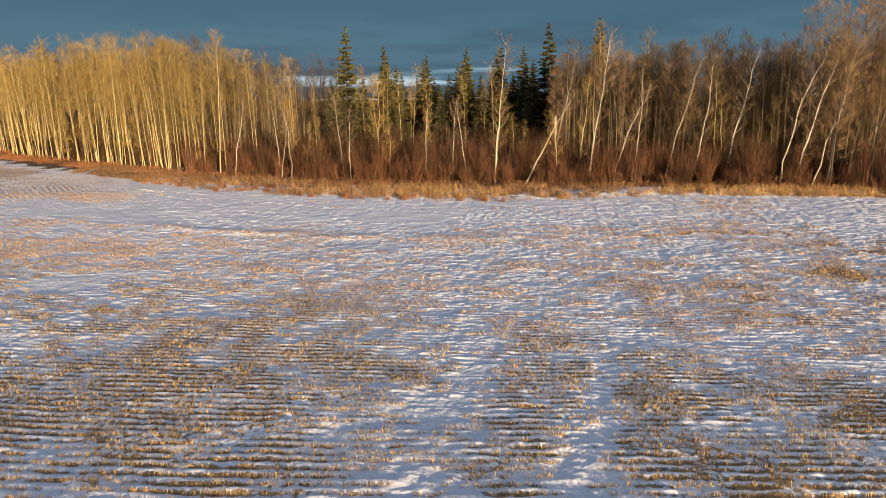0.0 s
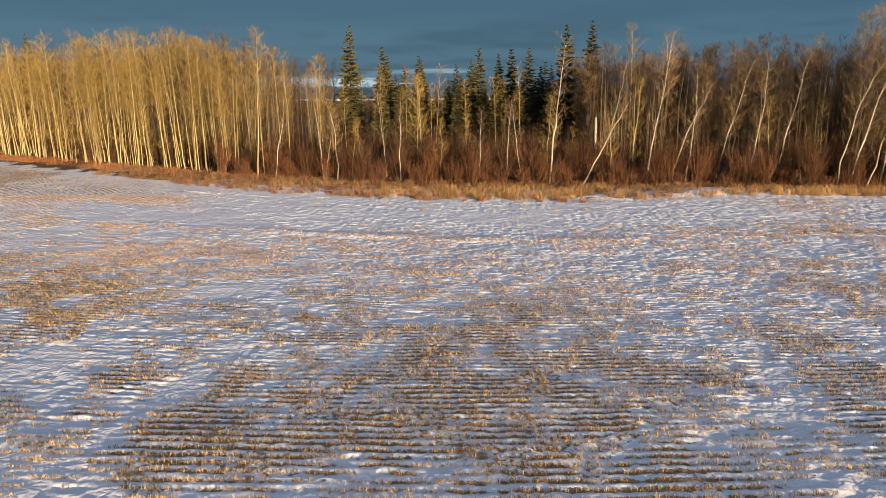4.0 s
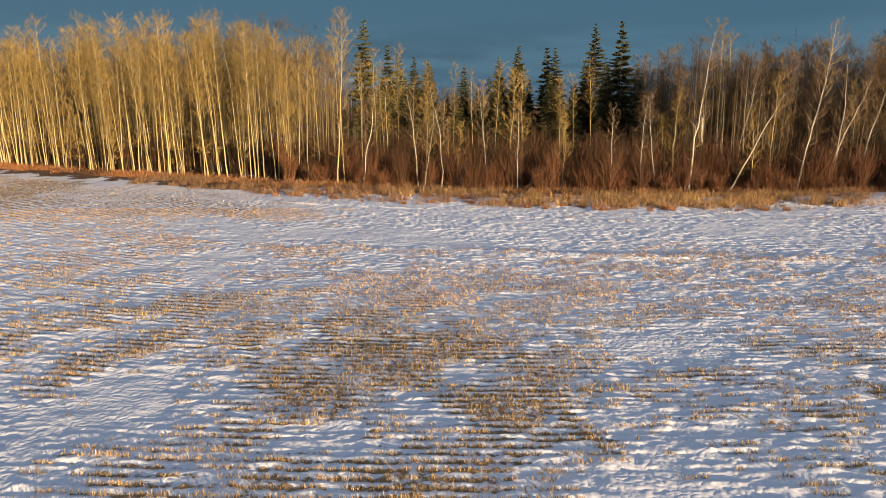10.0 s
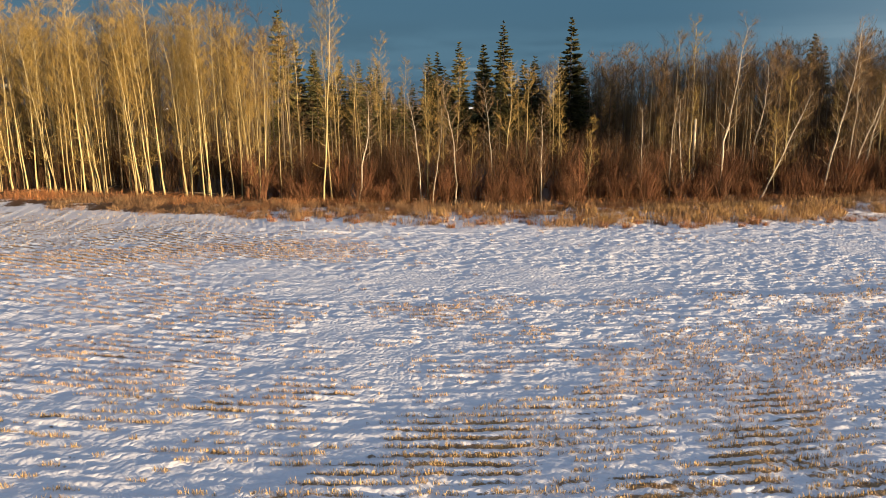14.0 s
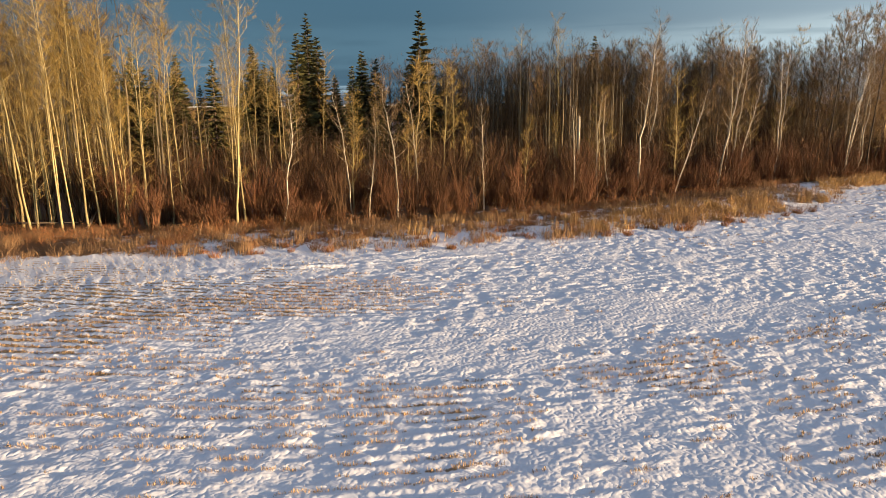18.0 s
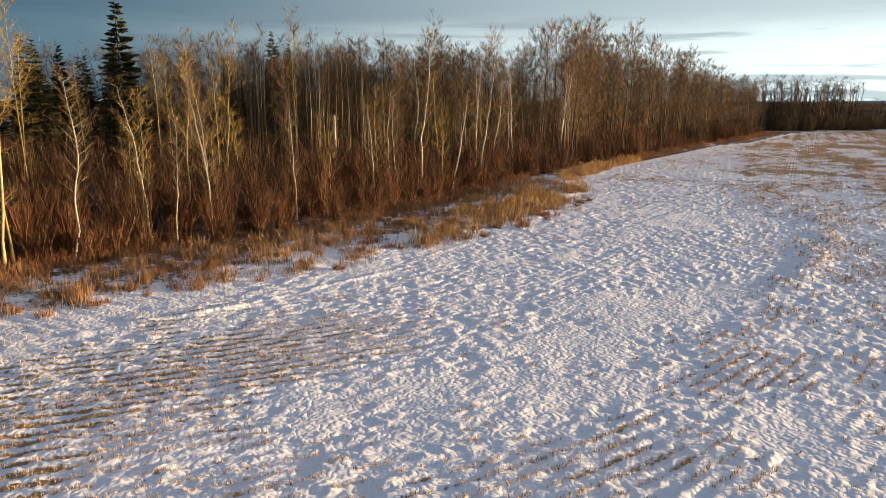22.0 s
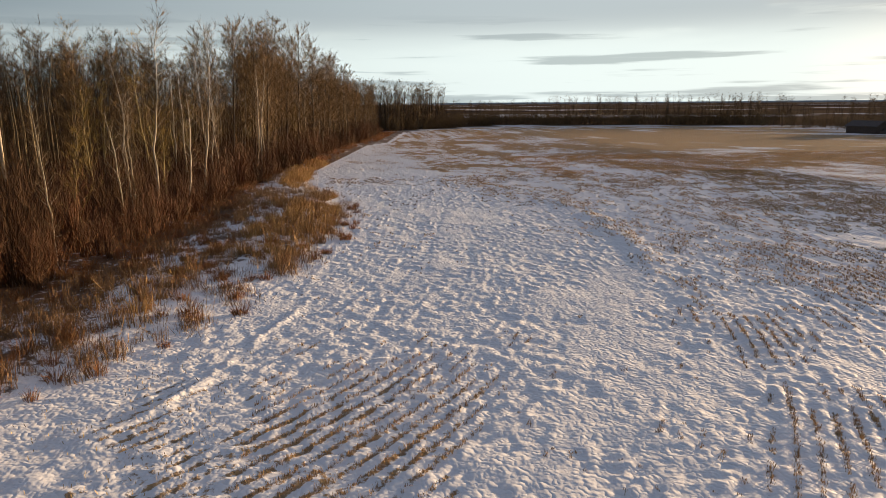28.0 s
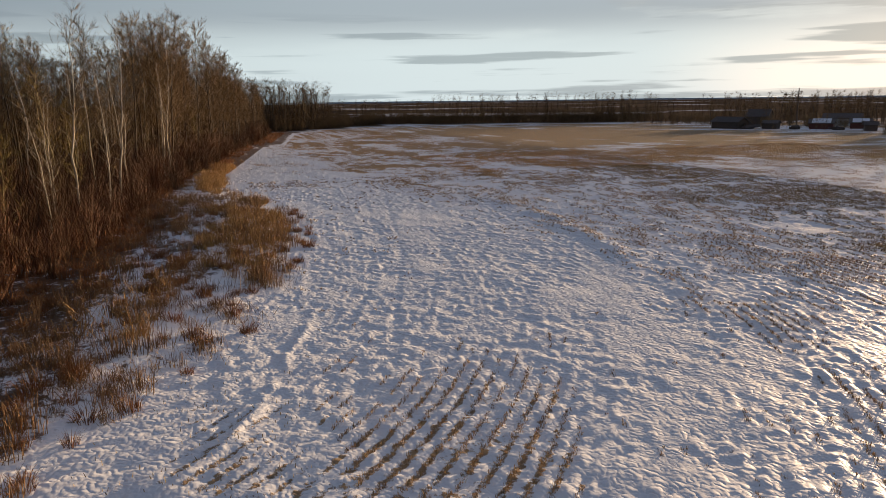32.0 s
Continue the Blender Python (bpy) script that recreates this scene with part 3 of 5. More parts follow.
class Shape:
    """Collects vertices and faces of one mesh."""

    def __init__(self):
        self.v, self.f = [], []

    def tube(self, pts, radii, n=5, tip=True):
        base = len(self.v)
        pts = [Vector(p) for p in pts]
        for i, p in enumerate(pts):
            d = (pts[min(i + 1, len(pts) - 1)] - pts[max(i - 1, 0)]).normalized()
            a = d.orthogonal().normalized() if abs(d.z) < 0.95 else Vector((1, 0, 0))
            a = (a - d * a.dot(d)).normalized()
            b = d.cross(a)
            if tip and i == len(pts) - 1:
                self.v.append(tuple(p))
                break
            for j in range(n):
                t = 2 * math.pi * j / n
                self.v.append(tuple(p + (a * math.cos(t) + b * math.sin(t)) * radii[i]))
        rings = len(pts) - (1 if tip else 0)
        for i in range(rings - 1):
            for j in range(n):
                q, r = base + i * n + j, base + i * n + (j + 1) % n
                self.f.append((q, r, r + n, q + n))
        if tip:
            e, s = base + rings * n, base + (rings - 1) * n
            for j in range(n):
                self.f.append((s + j, s + (j + 1) % n, e))

    def slip(self, a, b, w, rs):
        """A fine twig."""
        g = Vector((rs.normal(), rs.normal(), rs.normal() * 0.4)).normalized() * w
        n = len(self.v)
        self.v += [tuple(a - g), tuple(a + g), tuple(b)]
        self.f.append((n, n + 1, n + 2))

    def box(self, cx, cy, cz, sx, sy, sz):
        b = len(self.v)
        for z in (-0.5, 0.5):
            for x, y in ((-0.5, -0.5), (0.5, -0.5), (0.5, 0.5), (-0.5, 0.5)):
                self.v.append((cx + x * sx, cy + y * sy, cz + z * sz))
        self.f += [(b, b + 3, b + 2, b + 1), (b + 4, b + 5, b + 6, b + 7)]
        self.f += [(b + i, b + (i + 1) % 4, b + 4 + (i + 1) % 4, b + 4 + i) for i in range(4)]

    def mesh(self, name, mat, soft=False):
        return mesh_from(name, self.v, self.f, mat, soft=soft)


# ---- ground ----


def spread(lo, hi, step, far_lo, far_hi, grow=1.16):
    mid = list(np.arange(lo, hi + step * 0.5, step))
    out, x, s = [], mid[-1], step
    while x < far_hi:
        s *= grow
        x = min(x + s, far_hi)
        out.append(x)
    inn, x, s = [], mid[0], step
    while x > far_lo:
        s *= grow
        x = max(x - s, far_lo)
        inn.append(x)
    return np.array(inn[::-1] + mid + out)


def make_ground():
    gx = spread(-52, 70, 0.14, -4500, 4500, 1.14)
    gy = spread(12.5, 66, 0.085, -4500, 4500, 1.14)
    x, y = np.meshgrid(gx, gy)
    z = height_at(x, y)
    nx, ny = len(gx), len(gy)
    i = np.arange(nx * ny).reshape(ny, nx)
    faces = np.stack([i[:-1, :-1], i[:-1, 1:], i[1:, 1:], i[1:, :-1]], -1).reshape(-1, 4)
    # the field: inside its edges all round
    inside = 1 - smooth(y - field_edge(x), -0.5, 0.5)
    far_edge = np.interp(y, (-500, -90, -78, 8, 47), (120, 150, 165, 199, 160))
    out = np.maximum(smooth(x - far_edge, 0, 3), np.maximum(smooth(-x, 260, 300), smooth(-y, 180, 220)))
    away = np.maximum(out * smooth(np.hypot(x, y), 150, 170), smooth(y, 260, 330))
    attrs = {"bare": np.clip(bareness(x, y) - 0.13 * smooth(y + 0.3 * x, 26, 38) * (1 - smooth(x, 10, 40)) * smooth(x, -52, -40), 0, 1) * inside * (1 - out), "litter": litter_at(x, y) * (1 - away), "row": row_at(x, y), "rowed": rowed(x, y), "far": away}
    me = mesh_from("ground", np.stack([x, y, z], -1).reshape(-1, 3), faces, ground_material(), attrs, soft=True)
    tagged(new("ground", me), "snow-dusted stubble field with straw showing through in rows", "ground", kind="structure")


make_ground()


def hazy_hills():
    """The low rise on the horizon; its pale blue colour holds the distance haze."""
    n = 180
    v, f = [], []
    for i in range(n + 1):
        a = radians(-20 + 220 * i / n)
        r = 4300
        h = 2 + 9 * float(fbm(np.array(i * 0.11), np.array(3.3), 3))
        v += [(r * math.sin(a), r * math.cos(a), -16), (r * math.sin(a), r * math.cos(a), h), ((r + 150) * math.sin(a), (r + 150) * math.cos(a), -16)]
    for i in range(n):
        b = 3 * i
        f += [(b, b + 3, b + 4, b + 1), (b + 1, b + 4, b + 5, b + 2)]
    # aerial haze is put into these base colours
    hill = material("hazy_hills", ((0.36, 0.42, 0.47), (0.40, 0.46, 0.50), (0.46, 0.50, 0.53)), 0.95, 0.002, (1, 1, 12))
    tagged(new("backdrop", mesh_from("hazy_hills", v, f, hill, soft=True)), "low wooded hills far off on the horizon, coloured pale blue as haze", "hills", kind="structure")


hazy_hills()


# ---- stubble and grasses: blades as single bent slips ----


def blades(name, x, y, h, width, mat, label, category, lean=0.25, seed=1, lift=0.0, heads=False, thing=None):
    """One triangle a stalk, or two for tall ones, all in one mesh."""
    rs = np.random.RandomState(seed)
    n = len(x)
    z = height_at(x, y) - 0.02 + lift
    a = rs.rand(n) * 2 * np.pi
    t = rs.rand(n) * 2 * np.pi
    ln = lean * h * rs.rand(n)
    dx, dy = np.cos(a) * width / 2, np.sin(a) * width / 2
    p0 = np.stack([x - dx, y - dy, z], -1)
    p1 = np.stack([x + dx, y + dy, z], -1)
    top = np.stack([x + np.cos(t) * ln, y + np.sin(t) * ln, z + h], -1)
    w2 = 0.55
    p2 = np.stack([top[:, 0] + dx * w2, top[:, 1] + dy * w2, top[:, 2]], -1)
    p3 = np.stack([top[:, 0] - dx * w2, top[:, 1] - dy * w2, top[:, 2]], -1)
    v = np.stack([p0, p1, p2, p3], 1).reshape(-1, 3)
    f = np.arange(4 * n).reshape(n, 4)
    me = mesh_from(name, v, f, mat)
    return tagged(new(name, me), label, category, kind="stuff")


def make_stubble():
    rs = np.random.RandomState(11)
    xs, ys, ks = [], [], []
    for x in np.arange(-50, 34, 0.10):
        yy = np.arange(12.5, 64, 0.05)
        u = row_at(np.full_like(yy, x), yy)
        k = np.arange(math.ceil(u.min() / ROW_STEP), math.floor(u.max() / ROW_STEP)) * ROW_STEP
        y = np.interp(k, u, yy)
        xs.append(np.full_like(y, x)), ys.append(y), ks.append(k)
    x, y, row = np.concatenate(xs), np.concatenate(ys), np.concatenate(ks)
    x, y = x + rs.uniform(-0.06, 0.06, len(x)), y + rs.normal(0, 0.022, len(x)) * (1 + 5 * smooth(x, -22, -12) * smooth(y, 32, 42))
    # each row breaks into short lengths
    b = bareness(x, y) + 0.55 * (fbm(x * 1.7, y * 2.6 + 5, 2) - 0.5) + 0.42 * (value_noise(x * 2.0, row / ROW_STEP * 7.3) - 0.5)
    keep = (rs.rand(len(x)) < smooth(b, 0.33, 0.48) * 0.97) & (y < field_edge(x) - 0.5)
    x, y, b = x[keep], y[keep], b[keep]
    x, y, b = np.repeat(x, 11), np.repeat(y, 11), np.repeat(b, 11)
    n = len(x)
    x, y = x + rs.normal(0, 0.042, n), y + rs.normal(0, 0.026, n)
    h = rs.uniform(0.05, 0.14, n) * (0.45 + 1.1 * b)
    w = rs.uniform(0.008, 0.018, n)
    h = h * (1 - 0.2 * smooth(y + 0.3 * x, 28, 38))
    back = y + 0.3 * x + 4 * (fbm(x * 0.2, y * 0.2, 2) - 0.5) > 32
    front = ~back
    blades("stubble", x[front], y[front], h[front], w[front], STRAW, "cut golden-brown straw stubble standing in drill rows in the snow", "stubble", 0.6, 3)
    blades("frosted_stubble", x[back], y[back], h[back], w[back], FROST_STRAW, "brown frosted straw stubble in drill rows in the snow", "stubble", 0.6, 3)
    # farther parts of the field
    xs, ys = [], []
    for x0, x1, y0, y1, step in ((-125, -50, 40, 120, 0.13), (34, 200, -100, 66, 0.5), (-6, 34, -30, 12.5, 0.05), (-6, 34, -60, -30, 0.3), (34, 60, -30, 40, 0.12), (-50, 34, 64, 80, 0.15)):
        for x in np.arange(x0, x1, step):
            yy = np.arange(y0, y1, 0.1)
            u = row_at(np.full_like(yy, x), yy)
            pitch = ROW_STEP
            k = np.arange(math.ceil(u.min() / pitch), math.floor(u.max() / pitch)) * pitch
            y = np.interp(k, u, yy)
            xs.append(np.full_like(y, x)), ys.append(y)
    x, y = np.concatenate(xs), np.concatenate(ys)
    x, y = x + rs.uniform(-0.4, 0.4, len(x)), y + rs.normal(0, 0.04, len(x))
    b = bareness(x, y)
    far_edge = np.interp(y, (-500, -90, -78, 8, 47), (120, 150, 165, 199, 160))
    keep = (rs.rand(len(x)) < smooth(b, 0.30, 0.62)) & (y < field_edge(x) - 0.5) & (x < far_edge)
    x, y = x[keep], y[keep]
    n = len(x)
    h, w = rs.uniform(0.07, 0.14, n), np.where(x > 34, 0.045, 0.022) * rs.uniform(0.7, 1.3, n)
    east = x > 0
    blades("far_stubble", x[east], y[east], h[east], w[east], PALE_STRAW, "tawny straw stubble over the farther field", "stubble", 0.6, 4)
    blades("golden_stubble", x[~east], y[~east], h[~east], w[~east], GOLD_STRAW, "sunlit golden straw stubble near the aspens", "stubble", 0.6, 4)
    return n


make_stubble()


def scatter(n, x0, x1, s0, s1, rs):
    """Places between the field's edge (0) and the wood's edge (1)."""
    x = rs.uniform(x0, x1, n)
    e, w = field_edge(x), wood_edge(x)
    s = rs.uniform(s0, s1, n)
    return x, e + s * (w - e), s


def make_grasses():
    rs = np.random.RandomState(21)
    # golden grass on the bank along the field
    x, y, s = scatter(95000, -34, 62, 0.0, 0.62, rs)
    d = fbm(x * 0.22 + 7, y * 0.42, 3) + 0.18 * (fbm(x * 1.1, y * 1.4, 2) - 0.5)
    keep = rs.rand(len(x)) < 0.36 * smooth(d, 0.50, 0.64) * smooth(x, -24, 4) * smooth(s, 0.0, 0.05) * (1 - smooth(s, 0.35, 0.6))
    x, y, d = x[keep], y[keep], d[keep]
    n = len(x)
    blades("bank_grass", x, y, rs.uniform(0.15, 0.68, n) * (0.45 + d), rs.uniform(0.012, 0.028, n), GOLD_GRASS, "tall dry golden grass on the snowy bank beside the field", "grass", 1.2, 5)
    # brown sedge over the marshy strip
    x, y, s = scatter(130000, -44, 40, -0.12, 0.9, rs)
    d = fbm(x * 0.55 + 17, y * 0.7 + 4, 3)
    keep = rs.rand(len(x)) < (1 - 0.35 * smooth(x, -12, 0)) * smooth(d, 0.50, 0.62) * smooth(s, -0.12, 0.1)
    x, y = x[keep], y[keep]
    n = len(x)
    blades("marsh_sedge", x, y, rs.uniform(0.12, 0.5, n), rs.uniform(0.010, 0.022, n), BROWN_GRASS, "short brown sedge poking through snow on the marshy strip", "grass", 1.2, 8)
    # rust-coloured brush along the foot of the wood
    x, y, s = scatter(150000, -110, 150, 0.30, 1.25, rs)
    left = 1 - smooth(x, -32, -20)
    right = smooth(x, 44, 58)
    lo = 0.62 - 0.5 * np.maximum(left, right)
    d = fbm(x * 0.3 + 70, y * 0.45, 3)
    keep = rs.rand(len(x)) < smooth(s, lo - 0.05, lo + 0.18) * (0.12 + 1.1 * smooth(d, 0.45, 0.58)) * (1 - smooth(s, 1.05, 1.25))
    x, y = x[keep], y[keep]
    n = len(x)
    blades("brush_grass", x, y, rs.uniform(0.10, 0.62, n) ** 1.2 * (0.4 + 1.2 * d[keep]), rs.uniform(0.010, 0.024, n), RUST_GRASS, "rust-brown dead grass and weeds at the foot of the wood", "grass", 1.6, 6)


make_grasses()

# ---- tussocks and stalk clumps on the marshy strip, each a thing ----


def clump(name, mat, n, h, reach, width, seed, bend=0.5):
    """Stalks that rise from one root."""
    rs = np.random.RandomState(seed)
    s = Shape()
    s.v = [(math.cos(a) * 0.04, math.sin(a) * 0.04, -0.12) for a in (0, 2.1, 4.2)]
    for i in range(n):
        a, r = rs.rand() * 6.28, reach * math.sqrt(rs.rand())
        x, y = math.cos(a) * r, math.sin(a) * r
        hh = h * rs.uniform(0.35, 1.0)
        out = bend * rs.rand() * hh
        b, c = rs.rand() * 6.28, len(s.v)
        dx, dy = rs.normal(0, 0.12) * hh, rs.normal(0, 0.12) * hh
        for k, (px, py, pz) in enumerate(((x, y, -0.03), (x + math.cos(a) * out * 0.35 + dx * 0.4, y + math.sin(a) * out * 0.35 + dy * 0.4, hh * 0.62))):
            for q in (0, 2.1, 4.2):
                s.v.append((px + math.cos(q + b) * width * (1 - 0.25 * k), py + math.sin(q + b) * width * (1 - 0.25 * k), pz))
        s.v.append((x + math.cos(a) * out + dx, y + math.sin(a) * out + dy, hh))
        for q in range(3):
            e = (q + 1) % 3
            s.f += [(c + q, c + e, c + 3 + e, c + 3 + q), (c + 3 + q, c + 3 + e, c + 6)]
        s.f.append((0, 1, c))
    return s.mesh(name, mat)


def scatter_clumps(meshes, name, label, category, group, n, x0, x1, s0, s1, seed, test=None, size=(0.45, 1.1)):
    rs = np.random.RandomState(seed)
    made = 0
    for _ in range(n * 40):
        if made >= n:
            break
        x = rs.uniform(x0, x1)
        e, w = field_edge(x), wood_edge(x)
        y = e + rs.uniform(s0, s1) * (w - e)
        if test is not None and rs.rand() > test(x, y):
            continue
        k = rs.uniform(*size)
        ob = new(name, meshes[made % len(meshes)])
        ob.matrix_basis = Matrix.LocRotScale((x, y, float(height_at(np.array(x), np.array(y)))), Euler((0, 0, rs.rand() * 6.28)), (k, k, k * rs.uniform(0.8, 1.2)))
        tagged(ob, label, category, group)
        made += 1


CATTAIL = [clump("cattail_clump", BROWN_GRASS, 36, 0.86, 0.50, 0.011, 31 + i, 0.35) for i in range(5)]
TUSSOCK = [clump("grass_tussock", RUST_GRASS, 80, 0.5, 0.30, 0.009, 41 + i, 1.1) for i in range(3)]
GOLD_TUFT = [clump("golden_tuft", GOLD_GRASS, 80, 0.75, 0.42, 0.010, 51 + i, 0.7) for i in range(3)]


def wet(x, y):
    return float(smooth(fbm(np.array(x * 0.22 + 7), np.array(y * 0.42), 3), 0.40, 0.55))


scatter_clumps(CATTAIL, "cattail_clump", "clump of dead brown cattail stalks standing in snow", "reeds", "cattail clumps on the marshy bank", 290, -29, 24, -0.02, 0.7, 7, wet)
scatter_clumps(TUSSOCK, "grass_tussock", "low rust-brown grass tussock poking through snow", "grass tussock", "grass tussocks on the marshy bank", 295, -30, 14, -0.08, 0.85, 8, size=(0.5, 1.15))
scatter_clumps(GOLD_TUFT, "grass_tuft", "tuft of tall dry golden grass in snow", "grass tuft", "golden grass tufts on the bank", 90, -16, 40, 0.02, 0.4, 9, wet)

# ---- trees ----


def aspen(rs, h, r0, lean, bend, start, limbs, reach, sub, twigs, sides=6, droop=0.0, full=False, fine=1.0):
    """Trunk with its limbs, and the crown of fine twigs. Returns two shapes."""
    wood, crown = Shape(), Shape()
    la, ba = rs.rand() * 6.28, rs.rand() * 6.28
    steps = 12
    kinks = [Vector((0, 0))]
    for i in range(steps):
        kinks.append(kinks[-1] * 0.86 + Vector((rs.normal(0, 1), rs.normal(0, 1))) * bend * 0.14)

    def stem(t):
        k = lean * t * h
        w = bend * math.sin(t * 3.4 + ba) * t
        i = min(int(t * steps), steps - 1)
        o = kinks[i].lerp(kinks[i + 1], t * steps - i)
        return Vector((math.cos(la) * k + math.cos(ba) * w + o.x, math.sin(la) * k + math.sin(ba) * w + o.y, t * h))

    pts = [stem(i / steps) for i in range(steps + 1)]
    pts[0].z = -0.3
    wood.tube(pts, [r0 * (1 - 0.86 * (i / steps) ** 0.9) + (0.35 * r0 if i == 0 else 0) for i in range(steps + 1)], sides)
    for i in range(limbs):
        dead = rs.rand() < 0.14
        t = rs.uniform(0.16, start) if dead else start + (0.98 - start) * ((i + rs.rand()) / limbs) ** 0.85
        a = i * 2.4 + rs.rand() * 0.9
        up = (rs.uniform(0.0, 0.7) if dead else rs.uniform(0.5, 1.35)) - droop
        swell = 0.30 + 0.50 * math.sin(math.pi * min(1.0, 0.12 + 0.9 * (t - start) / (1 - start))) if full and not dead else 1.12 - t
        ln = reach * h * swell * rs.uniform(0.55, 1.25) * (0.35 if dead else 1)
        d = Vector((math.cos(a), math.sin(a), up)).normalized()
        p = stem(t)
        q = p + d * ln * 0.5 + Vector((rs.normal(0, 0.04), rs.normal(0, 0.04), 0.03)) * ln
        e = p + d * ln + Vector((rs.normal(0, 0.1), rs.normal(0, 0.1), 0.16)) * ln
        rr = max(0.016, r0 * 0.30 * (1.1 - t))
        wood.tube([p, q, e], [rr, rr * 0.6, 0.006], 3)
        for _ in range(3 if dead else sub):
            u = rs.uniform(0.2, 1.0)
            c = p.lerp(q, u * 2) if u < 0.5 else q.lerp(e, u * 2 - 1)
            dd = (d + Vector((rs.normal(0, 0.6), rs.normal(0, 0.6), rs.normal(0.25, 0.35) - droop * 0.5))).normalized()
            l2 = rs.uniform(0.45, 1.0) * (0.5 + 0.30 * ln)
            g = c + dd * l2
            crown.slip(c, g, 0.018 * fine, rs)
            for _ in range(twigs):
                o = (dd + Vector((rs.normal(0, 0.65), rs.normal(0, 0.65), rs.normal(0.2, 0.4)))).normalized()
                k = c.lerp(g, rs.uniform(0.15, 1.0))
                crown.slip(k, k + o * rs.uniform(0.25, 0.75), 0.013 * fine, rs)
    return wood, crown


def tree_thing(name, wood, crown, bark, twig, label, category, group):
    root = new(name)
    part("trunk", wood.mesh("trunk", bark, soft=True), root)
    part("crown", crown.mesh("crown", twig), root, "bare leafless twigs")
    return tagged(root, label, category, group)


def again(p, m):
    """A copy whose size comes from m alone."""
    k = p.matrix_basis.to_scale().x
    return copy_thing(p, m @ Matrix.Scale(1 / k, 4))


def place(proto, x, y, k, yaw, tilt=0.0, toward=0.0, sink=0.0):
    z = float(height_at(np.array(float(x)), np.array(float(y)))) - sink
    m = Matrix.Translation((x, y, z)) @ Matrix.Rotation(toward, 4, "Z") @ Matrix.Rotation(tilt, 4, "Y") @ Matrix.Rotation(yaw - toward, 4, "Z") @ Matrix.Scale(k, 4)
    return m


def tile(shapes, spots, name, mat, label, category):
    """Many light copies of a few shapes joined in one mesh."""
    base = []
    for s in shapes:
        tri = []
        for f in s.f:
            tri += [(f[0], f[1], f[2])] if len(f) == 3 else [(f[0], f[1], f[2]), (f[0], f[2], f[3])]
        base.append((np.array(s.v), np.array(tri)))
    vs, fs, n = [], [], 0
    for i, (x, y, z, k, yaw) in enumerate(spots):
        v, f = base[i % len(base)]
        c, s = math.cos(yaw), math.sin(yaw)
        vs.append(np.stack([x + k * (c * v[:, 0] - s * v[:, 1]), y + k * (s * v[:, 0] + c * v[:, 1]), z + k * v[:, 2]], -1))
        fs.append(f + n)
        n += len(v)
    return tagged(new(name, mesh_from(name, np.concatenate(vs), np.concatenate(fs), mat)), label, category, kind="stuff")


